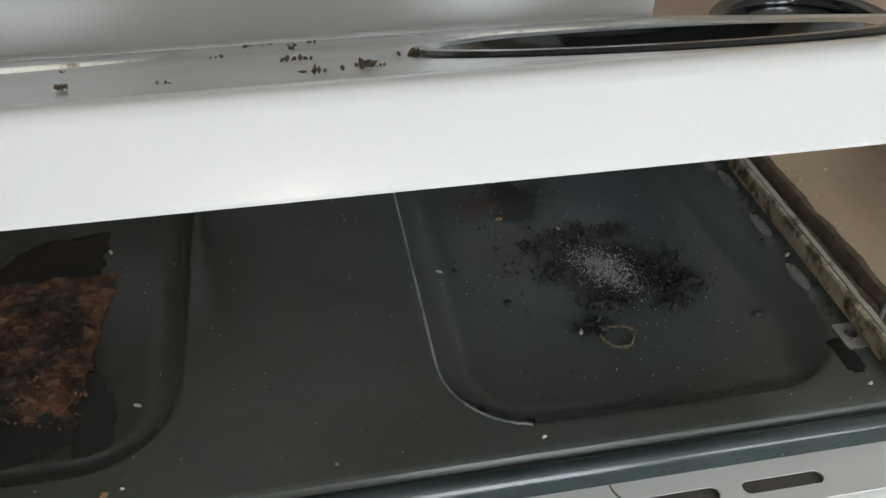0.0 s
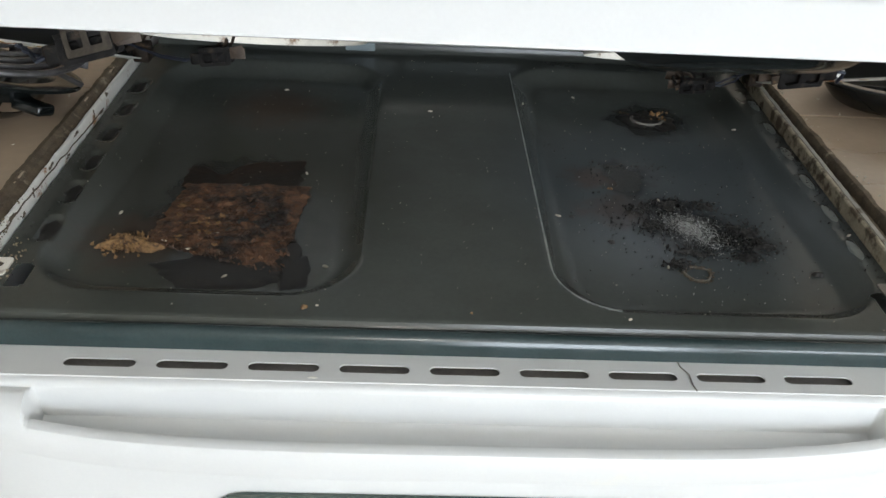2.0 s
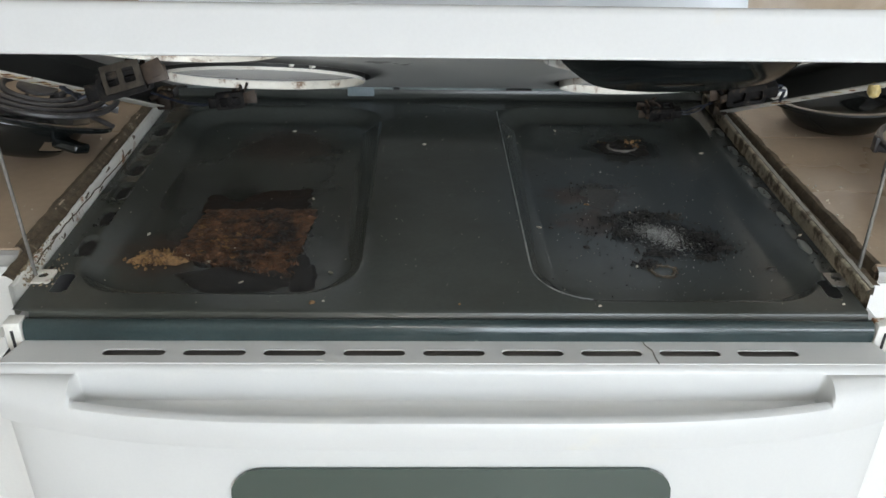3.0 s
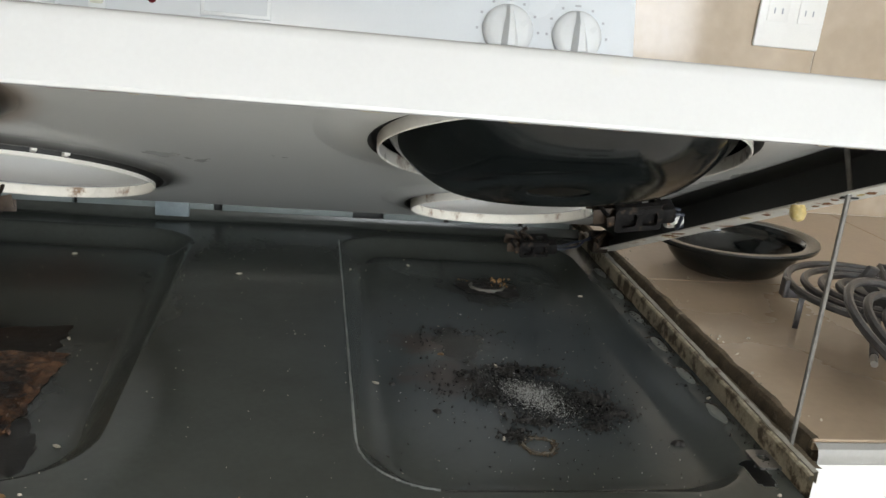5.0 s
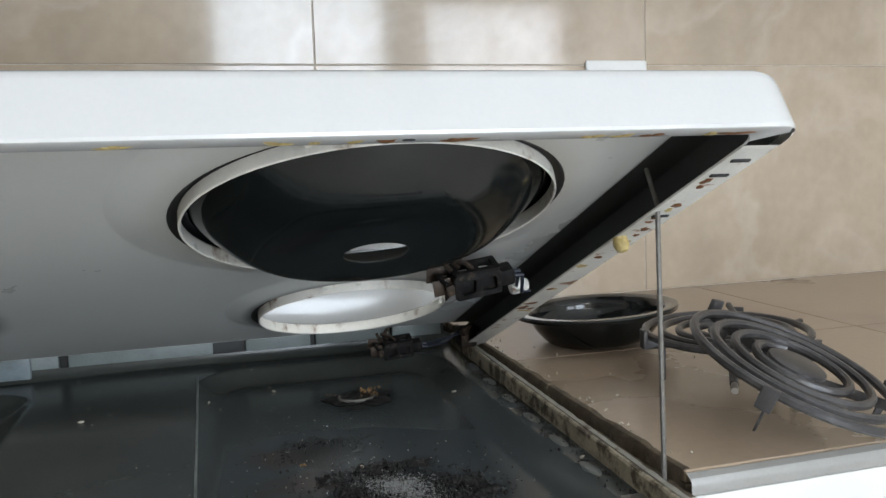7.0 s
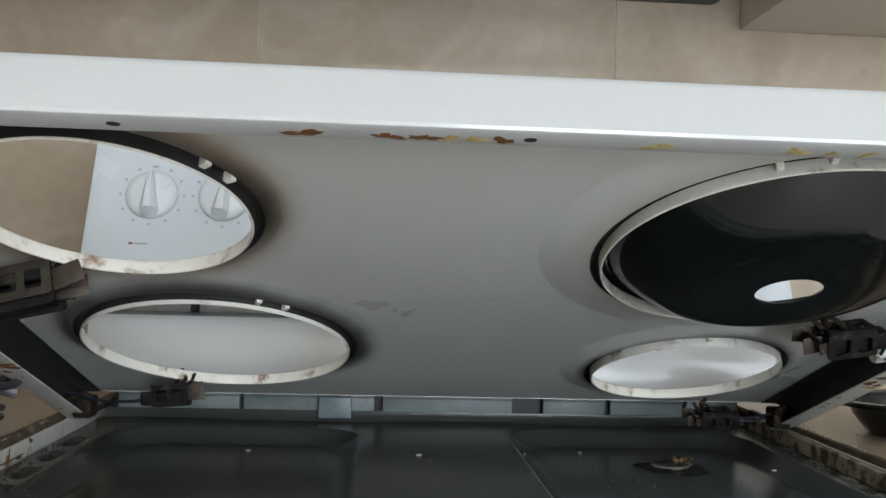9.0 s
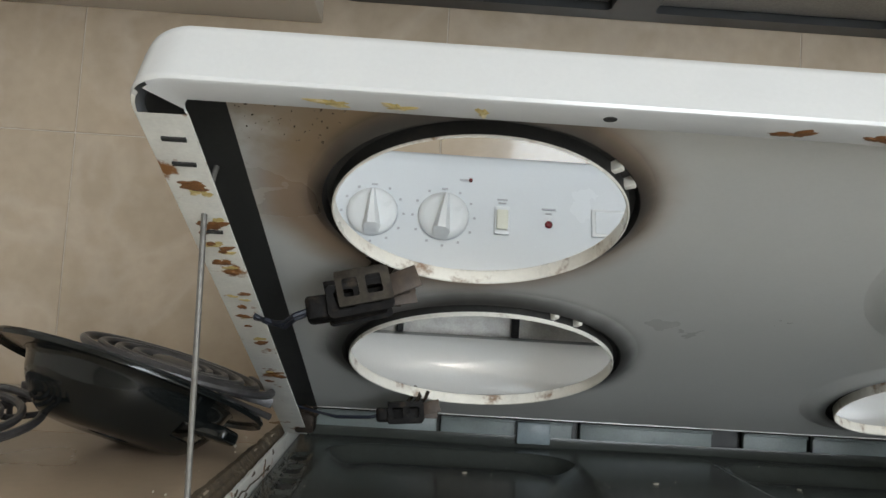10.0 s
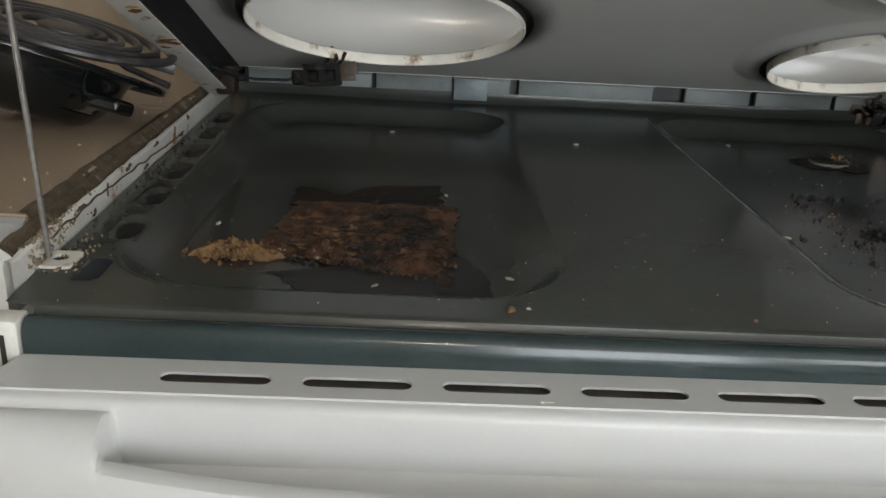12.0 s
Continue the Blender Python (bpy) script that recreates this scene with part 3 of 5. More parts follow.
        bm = plate(rounded(min(sx * (0.362 + px), sx * (0.384 + px)), max(sx * (0.362 + px), sx * (0.384 + px)), 0.060, 0.084, 0.003), [circle(sx * (0.372 + px), 0.074, 0.005, 14)], TRAY_Z + 0.0005, TRAY_Z + 0.0022)
        part("prop_bracket", bm, M_STEEL if sx > 0 else M_RIM_WHITE, stove, smooth=False)
    # rear channel: a dull strip seen under the lid's hinge edge, in lengths with dark gaps
    for a, b in ((-0.385, -0.24), (-0.235, -0.075), (-0.065, 0.097), (0.136, 0.215), (0.222, 0.315), (0.32, 0.385)):
        part("rear_channel", box(a, b, 0.610, 0.618, TRAY_Z + 0.004, TRAY_Z + 0.030, 0.0015), M_CHANNEL, stove)
        part("channel_lip", box(a, b, 0.606, 0.6095, TRAY_Z + 0.0275, TRAY_Z + 0.031, 0.0008), M_CHANNEL, stove)
    part("hinge_bracket", box(-0.143, -0.103, 0.5985, 0.6055, TRAY_Z + 0.004, TRAY_Z + 0.030, 0.0015), M_PALE_BLUE, stove, "pale blue-grey steel hinge bracket")
    part("rear_wall", box(-0.392, 0.392, 0.622, 0.640, 0.02, 0.96), M_CHARCOAL, stove, smooth=False)
    part("oven_body", box(-0.381, 0.381, 0.0, 0.62, 0.08, 0.795), M_DARK, stove, "dark oven box", smooth=False)


chassis()


def prop_rods():
    for sx, top, base in ((-1, (-0.394, 0.064, 1.094), (-0.391, 0.070, TRAY_Z + 0.004)), (1, (0.387, 0.075, 1.088), (0.392, 0.075, TRAY_Z + 0.004))):
        t, b = Vector(top), Vector(base)
        up = Vector((0, 0.022, 0.055))
        pts = [b, b.lerp(t, 0.33), b.lerp(t, 0.66), t, t + up * 0.55 + Vector((-sx * 0.003, 0, 0)), t + up * 0.8 + Vector((-sx * 0.004, 0.006, 0)), t + up * 0.75 + Vector((-sx * 0.004, 0.02, 0)), t + up * 0.3 + Vector((-sx * 0.004, 0.03, 0))]
        part("prop_rod", tube(pts, 0.0018, 8), M_ROD, stove, "thin steel wire rod propping the lid")


prop_rods()


def oven_door():
    door = part("oven_door", plate([(-0.374, 0.006), (-0.386, -0.034), (0.386, -0.034), (0.374, 0.006)], [stadium(-0.276 + 0.069 * k, -0.019, 0.054, 0.0095) for k in range(9)], 0.8640, 0.8655), M_DOOR, stove, "white oven door with nine vent slots and a bowed moulded handle", smooth=False)
    xs = sorted(set([-0.390, -0.388, 0.388, 0.390] + [round(-0.386 + 0.772 * k / 90, 5) for k in range(91)] + [s * (0.319 + d) for s in (-1, 1) for d in (-0.003, -0.001, 0.001, 0.003)]))
    bm = bmesh.new()
    rows = []
    for x in xs:
        u = min(1.0, abs(x) / 0.386)
        ly, lz = -0.079 + 0.025 * u ** 4, 0.836 + 0.014 * u ** 4
        yf = -0.060 + 0.02 * u ** 8
        solid = float(smooth01((abs(x) - 0.317) / 0.004))
        k = 0.001 if abs(x) < 0.387 else (0.004 if abs(x) < 0.389 else 0.010)
        y1, z1 = -0.0415, 0.8595
        ry, rz = y1 + (ly + 0.014 - y1) * 0.5, z1 + (lz - z1) * 0.5
        prof = [(-0.034, 0.8655), (-0.0375, 0.8648), (-0.0403, 0.8628), (y1, z1),
                (-0.0415, 0.846), (-0.040, 0.829), (-0.0465, 0.8245), (ly + 0.024, 0.8235), (ly + 0.017, 0.8275),
                (ly + 0.013, lz - 0.005), (ly + 0.010, lz + 0.0002), (ly + 0.006, lz + 0.0006), (ly + 0.002, lz - 0.0015), (ly, lz - 0.006), (ly + 0.0005, lz - 0.02), (ly + 0.003, lz - 0.031),
                (ly + 0.0075, lz - 0.0325), (yf, lz - 0.036), (yf, 0.779), (yf, 0.72), (yf, 0.40), (yf, 0.22), (yf + 0.012, 0.205), (-0.005, 0.205)]
        # the solid ends of the handle bulge in one curve from the door's top edge to the bar
        for i in range(4, 14):
            q = radians(9.0 * (i - 3))
            by, bz = y1 + (ly - y1) * math.sin(q), lz - 0.010 + (z1 - lz + 0.010) * math.cos(q)
            prof[i] = (prof[i][0] + (by - prof[i][0]) * solid, prof[i][1] + (bz - prof[i][1]) * solid)
        rows.append([bm.verts.new((x, y + k, z - (k if i < 4 else 0))) for i, (y, z) in enumerate(prof)])
    for a, b, xa, xb in zip(rows, rows[1:], xs, xs[1:]):
        for i in range(len(rows[0]) - 1):
            bm.faces.new((a[i], b[i], b[i + 1], a[i + 1]))
    for r in (rows[0], rows[-1]):
        back = [bm.verts.new((v.co.x, -0.004, v.co.z)) for v in r]
        for i in range(len(r) - 1):
            bm.faces.new((r[i], r[i + 1], back[i + 1], back[i]))
    bmesh.ops.recalc_face_normals(bm, faces=bm.faces[:])
    part("door_front", bm, M_DOOR, door)
    bm = plate(rounded(-0.197, 0.197, 0.45, 0.771, 0.03), [], 0.0, 0.003)
    glass = bpy.data.materials.new("oven_window_glass")
    glass.use_nodes = True
    gb = glass.node_tree.nodes["Principled BSDF"]
    # the green in this base colour stands in for reflected greenery outdoors
    gb.inputs["Base Color"].default_value = (0.035, 0.055, 0.045, 1)
    gb.inputs["Roughness"].default_value = 0.06
    gb.inputs["Coat Weight"].default_value = 0.6
    part("door_window", bm, glass, door, "dark reflective oven window", smooth=False, m=Matrix.Translation((0, -0.0598, 0)) @ pose(0, 0, 0, 90))
    # solid box closing the slots from below; their inner shade is its grey colour
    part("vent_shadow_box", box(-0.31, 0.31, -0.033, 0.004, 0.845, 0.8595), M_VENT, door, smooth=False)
    # hairline crack in the paint between two slots
    part("paint_crack", tube([(0.168, 0.004, 0.8658), (0.170, -0.008, 0.8658), (0.1745, -0.016, 0.8659), (0.1745, -0.028, 0.8658), (0.176, -0.0345, 0.8657)], 0.0006, 5), M_RESIDUE, door, "yellowed hairline crack")
    part("paint_stain", blob_patch(-0.115, -0.030, 0.003, 0.0015, 3, 0.8656, 0.0003, rough=0.5), M_DIRTY_WHITE, door)


oven_door()


# ---------------------------------------------------------------- propped lid
stained(M_UNDER, [(HOLES["front_left"][0] - 0.012, HOLES["front_left"][1], 0.031, 0.087)], 1.15, 1.62, (0.25, 0.145, 0.065), 0.014, 14, 0.8)
stained(M_UNDER, [(-0.325, 0.04, 0.031, 0.085)], 0.2, 1.2, (0.27, 0.19, 0.11), 0.05, 60, 0.8)
stained(M_UNDER, [(*HOLES[k][:2], 0.031, HOLES[k][2]) for k in ("front_left", "rear_left")], 1.06, 1.32, (0.022, 0.020, 0.018), 0.012, 10, 0.95)
stained(M_UNDER, [(*HOLES["rear_right"][:2], 0.031, HOLES["rear_right"][2])], 1.04, 1.24, (0.03, 0.028, 0.025), 0.010, 10, 0.9)
stained(M_UNDER, [(*HOLES["front_right"][:2], 0.031, HOLES["front_right"][2])], 1.0, 1.30, (0.40, 0.385, 0.34), 0.012, 10, 0.7)


def lid():
    deck_b, deck_t = 0.031, 0.0335
    wide = {"front_left": 1.20, "rear_left": 1.20, "front_right": 1.36, "rear_right": 1.36}
    tabs = {"front_left": (28, 40), "rear_left": (55, 66), "front_right": (102, 115), "rear_right": (95, 113)}
    outer = rounded(-LID_W + 0.010, LID_W - 0.010, 0.010, LID_LEN, 0.016)
    ring_loops = [circle(x, y, r * wide[k], 72) for k, (x, y, r) in HOLES.items()]
    body = part("lid", plate(outer, ring_loops, deck_t - 0.0008, deck_t), M_WHITE, stove, "white enamel cooktop lid, raised and propped on two wire rods", smooth=False, m=LID)
    part("underside", plate(rounded(-LID_W + 0.012, LID_W - 0.012, 0.012, LID_LEN - 0.002, 0.014), ring_loops, deck_b, deck_b + 0.0008), M_UNDER, body, "grey enamel underside with burnt stains", smooth=False)
    for k, (x, y, r) in HOLES.items():
        w = r * wide[k]
        g = wide[k] - 1
        top = [(w, deck_t), (r * (1 + 0.75 * g), deck_t + 0.0006), (r * (1 + 0.45 * g), deck_t - 0.0012), (r + 0.004, deck_t - 0.002), (r + 0.0008, deck_t - 0.0035), (r, deck_t - 0.005), (r, 0.0205), (r + 0.0008, 0.0198), (r + 0.0016, 0.0205)]
        white = {"front_left": 0.0213, "rear_left": 0.0232}.get(k, 0.0285)
        bot = [(r + 0.0016, white), (r + 0.0017, 0.0298), (r + 0.0055, deck_b - 0.0006), (r + 0.0080, deck_b - 0.0050), (r * (1 + 0.5 * g), deck_b - 0.0046), (r * (1 + 0.75 * g), deck_b - 0.0012), (w, deck_b)]
        prof = top + bot
        mats = [0] * 4 + [1] * 5 + [2] * 3 + [3] * 3
        bm = revolve(prof, 72, mats=mats)
        bmesh.ops.translate(bm, verts=bm.verts[:], vec=(x, y, 0))
        bmesh.ops.recalc_face_normals(bm, faces=bm.faces[:])
        part("burner_opening", bm, [M_WHITE, M_RIM_WHITE, M_SOOT, M_UNDER], body, "round burner opening with a stained white rim, sooty outside")
        # two small white tabs that bridge the sooty groove
        for a in tabs[k]:
            c, d = math.cos(radians(a)), -math.sin(radians(a))
            part("clip_tab", box(-0.0022, 0.0022, -0.0035, 0.0035, 0.0240, 0.0312, 0.0006), M_RIM_WHITE, body, m=Matrix.Translation((x + (r + 0.0042) * c, y + (r + 0.0042) * d, 0)) @ pose(0, 0, 0, 0, 0, 90 - a))
    # front lip: rounded top edge, face, and folded return flange
    lip = [(0.030, 0.0335), (0.014, 0.0345), (0.007, 0.0345), (0.002, 0.0335), (-0.0012, 0.0308), (-0.0026, 0.0265), (-0.0066, 0.0004), (-0.0070, -0.0016), (-0.0062, -0.0031), (-0.0045, -0.0034), (0.0165, 0.0030), (0.0172, 0.0045)]
    skirt = [(0.030, 0.0335), (0.014, 0.0342), (0.007, 0.0338), (0.0022, 0.0312), (0.0, 0.0280), (-0.0010, 0.0220), (-0.0026, 0.0045), (-0.0028, 0.0028), (-0.0020, 0.0006), (0.0, -0.0004), (0.0226, -0.0002), (0.023, 0.0010)]
    bm = bmesh.new()
    xs = [-LID_W + 0.024 + (2 * LID_W - 0.048) * k / 80 for k in range(81)]
    R = 0.024
    path = []          # position along the edge and outward direction
    for k in range(40, -1, -1):
        path.append((-LID_W, R + (LID_LEN - R) * k / 40, -1.0, 0.0))
    for a in range(10, 90, 10):
        path.append((-LID_W + R - R * math.cos(radians(a)), R - R * math.sin(radians(a)), -math.cos(radians(a)), -math.sin(radians(a))))
    for x in xs:
        path.append((x, 0.0, 0.0, -1.0))
    for a in range(80, 0, -10):
        path.append((LID_W - R + R * math.cos(radians(a)), R - R * math.sin(radians(a)), math.cos(radians(a)), -math.sin(radians(a))))
    for k in range(41):
        path.append((LID_W, R + (LID_LEN - R) * k / 40, 1.0, 0.0))
    rows = []
    for px, py, nx, ny in path:
        side = abs(nx)
        blend = [((1 - side) * fd + side * sd_, (1 - side) * fh + side * sh) for (fd, fh), (sd_, sh) in zip(lip, skirt)]
        rows.append([bm.verts.new((px - nx * d, py - ny * d, h)) for d, h in blend])
    for j, (a, b) in enumerate(zip(rows, rows[1:])):
        sd = abs(path[j][2]) > 0.9
        for i in range(len(lip) - 1):
            f = bm.faces.new((a[i], a[i + 1], b[i + 1], b[i]))
            f.material_index = (1 if sd else 0) if i >= 8 else 0
    open_end = [f for f in bm.faces if all(abs(v.co.x) > LID_W - 0.026 and v.co.y < 0.036 and v.co.z < 0.0012 for v in f.verts) and abs(f.calc_center_median().x) < LID_W - 0.003 and f.calc_center_median().y > 0.002]
    bmesh.ops.delete(bm, geom=open_end, context="FACES")
    bmesh.ops.recalc_face_normals(bm, faces=bm.faces[:])
    part("lip", bm, [M_WHITE, M_DIRTY_WHITE], body, "glossy white lid edge with a rusty folded flange")
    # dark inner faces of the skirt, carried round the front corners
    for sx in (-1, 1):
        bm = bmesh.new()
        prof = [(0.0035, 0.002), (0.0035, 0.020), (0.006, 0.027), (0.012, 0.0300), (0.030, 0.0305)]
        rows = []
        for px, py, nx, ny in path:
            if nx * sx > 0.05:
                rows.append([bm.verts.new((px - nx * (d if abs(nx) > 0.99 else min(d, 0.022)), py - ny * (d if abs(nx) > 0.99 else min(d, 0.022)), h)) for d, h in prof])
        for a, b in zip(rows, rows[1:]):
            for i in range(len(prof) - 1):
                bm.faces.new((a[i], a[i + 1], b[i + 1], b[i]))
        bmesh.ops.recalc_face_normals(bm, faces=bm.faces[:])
        part("skirt_lining", bm, M_CHARCOAL, body, "charcoal inner face of the lid's side")
    part("front_lining", box(-LID_W + 0.022, LID_W - 0.022, 0.0062, 0.0075, 0.004, 0.0300), M_CHARCOAL, body, smooth=False)
    # screw holes and rust spots along the front flange
    for x in (-0.190, 0.0, 0.190):
        part("screw_hole", revolve([(0.0001, 0), (0.0030, 0), (0.0032, -0.0004)], 16), M_DARK, body, "small dark screw hole", m=pose(x, 0.0060, -0.0006, 197))
    spots = [(-0.315, 0.012, 1), (-0.285, 0.009, 1), (-0.247, 0.005, 1), (-0.105, 0.0135, 0), (-0.066, 0.0095, 0), (-0.049, 0.0095, 0), (-0.037, 0.006, 1), (-0.025, 0.0065, 1), (-0.012, 0.008, 0), (0.062, 0.0095, 1), (0.130, 0.0095, 1), (0.147, 0.003, 1), (0.165, 0.004, 1), (0.180, 0.0075, 0), (0.214, 0.013, 0), (0.284, 0.007, 1), (0.301, 0.007, 1), (0.318, 0.008, 0), (0.352, 0.006, 1), (0.366, 0.012, 0)]
    for i, (x, w, y) in enumerate(spots):
        part("rust_spot", blob_patch(0, 0, w * 0.62, 0.0042, 40 + i, 0, 0.0004, 30, 3, 0.9), M_YELLOW_STAIN if y else M_RUST, body, "yellow grease stain" if y else "rusty brown stain", m=Matrix.Translation((x, 0.0085, 0.0002)) @ pose(0, 0, 0, 197))
    rnd = random.Random(9)
    for i in range(56):
        sx = -1 if i < 36 else 1
        y = rnd.choice([0.09, 0.13, 0.16, 0.19, 0.23, 0.27, 0.33, 0.40]) + rnd.gauss(0, 0.010)
        part("rust_spot", blob_patch(0, 0, rnd.uniform(0.0025, 0.0065), rnd.uniform(0.0022, 0.0048), 90 + i, 0, 0.0002 if i % 3 == 0 else 0.0005, 22, 3, 0.5), M_YELLOW_STAIN if i % 3 == 0 else M_RUST, body, "rusty brown stain", m=Matrix.Translation((sx * (LID_W - rnd.uniform(0.006, 0.018)), y, -0.0005)) @ pose(0, 0, 0, 180))
    flecks = []
    for _ in range(170):
        x, y = rnd.uniform(-0.372, -0.255), rnd.uniform(0.020, 0.085)
        if math.hypot(x - HOLES["front_left"][0], y - HOLES["front_left"][1]) > 0.108:
            flecks.append((x, y, 0.0303, rnd.choice((0.0004, 0.0005, 0.0007, 0.0010))))
    part("flaking_grit", crumbs(flecks, 61), M_GRIME, body, "brown flaking grit on the underside's corner", smooth=False)
    # slots in the side flange
    for sx in (-1, 1):
        for y in (0.044, 0.066, 0.138):
            part("flange_slot", box(-0.006, 0.006, -0.0014, 0.0014, -0.0014, -0.0002), M_DARK, body, smooth=False, m=pose(sx * (LID_W - 0.012), y, 0))
    part("grease_drop", revolve([(0.0001, -0.012), (0.004, -0.0105), (0.006, -0.006), (0.005, 0.0), (0.0001, 0.003)], 14), M_YELLOW_STAIN, body, "yellow grease drop", m=pose(0.386, 0.185, 0.0))
    return body


lid()


def receptacle(m, wire_to, size=1.0, bracket=False):
    """A burner plug block: ceramic body with sleeve slots, spring contacts, mounting clip and a wire pair."""
    m = m @ Matrix.Scale(size, 4)
    # open cage: pierced top and side walls round a smaller core
    slots = [rounded(-0.025, -0.012, -0.0075, 0.0075, 0.002, 2), rounded(-0.006, 0.007, -0.0075, 0.0075, 0.002, 2)]
    cover = bracket and plate(rounded(-0.022, 0.020, -0.0150, 0.0150, 0.002, 3), [rounded(-0.017, -0.005, -0.0080, 0.0080, 0.0015, 2), rounded(0.001, 0.013, -0.0080, 0.0080, 0.0015, 2)], 0.0, 0.0012)
    bm = plate(rounded(-0.030, 0.013, -0.0145, 0.0145, 0.003, 3), slots, 0.0095, 0.0125)
    for sy in (-1, 1):
        side = plate(rounded(-0.030, 0.013, -0.013, 0.0094, 0.003, 3), [rounded(-0.025, -0.012, -0.008, 0.005, 0.002, 2), rounded(-0.006, 0.007, -0.008, 0.005, 0.002, 2)], -0.0013, 0.0013)
        join(bm, side, Matrix.Translation((0, sy * 0.0132, 0)) @ pose(0, 0, 0, 90))
    join(bm, box(-0.028, 0.010, -0.0085, 0.0085, -0.0115, 0.0045, 0.002))
    join(bm, box(-0.044, -0.027, -0.010, 0.010, -0.010, 0.006, 0.003))
    for v in bm.verts:
        v.co += Vector((noise.noise(v.co * 140), noise.noise(v.co * 150 + Vector((3, 1, 0))), noise.noise(v.co * 130 + Vector((0, 7, 2))))) * 0.0012
    ob = part("plug_block", bm, M_BAKELITE, stove, "sooty black ceramic plug block on dark wires", m=m)
    if bracket:
        part("bracket", cover, M_BRACKET, ob, "heat-stained steel bracket plate with two cut-outs", smooth=False, m=Matrix.Translation((-0.004, -0.0156, 0.005)) @ pose(0, 0, 0, 78, 0, 0) @ Matrix.Scale(0.86, 4))
    # bent contacts and the burnt bracket that holds the block at the opening's rim
    for i, y in enumerate((-0.0105, -0.004, 0.003, 0.010)):
        reach = (0.034, 0.026, 0.031, 0.022)[i]
        blade = box(0.010, reach, y, y + 0.0014, -0.007 + 0.003 * (i % 2), 0.008 - 0.002 * i % 0.004, 0.0004)
        part("contact", blade, M_TAN if i in (0, 2) else M_CLIP, ob, "burnt metal contact", m=pose(0, 0, 0, 0, 6 * (i - 1.5), 4 * (i - 1.5)))
    part("contact_bridge", tube([(0.020, -0.011, 0.004), (0.024, -0.003, 0.0075), (0.023, 0.004, 0.0065), (0.019, 0.011, 0.003)], 0.0022, 6), M_BAKELITE, ob)
    for pts, rad in (([(0.004, -0.004, 0.012), (0.009, -0.003, 0.018), (0.008, 0.001, 0.025), (0.003, 0.002, 0.031)], 0.0030), ([(-0.006, 0.005, 0.012), (0.000, 0.006, 0.019), (0.007, 0.008, 0.024), (0.015, 0.006, 0.026)], 0.0024), ([(0.012, 0.002, 0.012), (0.017, 0.000, 0.018), (0.020, -0.003, 0.024)], 0.0024)):
        part("mounting_clip", tube(pts, rad, 6), M_CLIP, ob, "burnt brown mounting clip")
    inv = m.inverted()
    end = inv @ Vector(wire_to)
    for dy in (-0.005, 0.005):
        a = Vector((-0.040, dy, -0.002))
        pts = [a, a + Vector((-0.012, 0, -0.002)), a.lerp(end, 0.5) + Vector((0, dy, -0.008)), a.lerp(end, 0.8) + Vector((0, -dy, -0.004)), end + Vector((0, dy, 0))]
        fine = []
        for i in range(len(pts) - 1):
            for k in range(5):
                fine.append(pts[i].lerp(pts[i + 1], k / 5))
        part("wire", tube(fine + [pts[-1]], 0.0017, 6), M_WIRE, ob, "thin dark blue wire")
    return ob


receptacle(pose(-0.303, 0.165, 1.049, -14, -14, 8), (-0.388, 0.20, 1.03), 1.02, bracket=True)
receptacle(pose(-0.270, 0.430, 0.940, -12, -5, 4), (-0.392, 0.47, 0.935), 0.82)
receptacle(pose(0.300, 0.228, 1.024, -14, 8, 176), (0.372, 0.27, 1.005), 0.92)
receptacle(pose(0.283, 0.447, 0.922, -10, 4, 176), (0.385, 0.50, 0.925), 0.75)
for _x in (-0.383, 0.383):
    part("hinge_clip", join(box(_x - 0.010, _x + 0.010, 0.482, 0.505, 0.905, 0.928, 0.003), tube([(_x - 0.012, 0.47, 0.925), (_x, 0.478, 0.932), (_x + 0.012, 0.486, 0.925)], 0.004, 8)), M_CLIP, stove, "grimy metal hinge clip")
part("ceramic_end", revolve([(0.0001, 0), (0.006, 0), (0.007, 0.003), (0.007, 0.012), (0.005, 0.016), (0.0001, 0.016)], 16), M_DIRTY_WHITE, stove, "white ceramic terminal end", m=pose(0.352, 0.262, 1.009, 0, 80, 0))


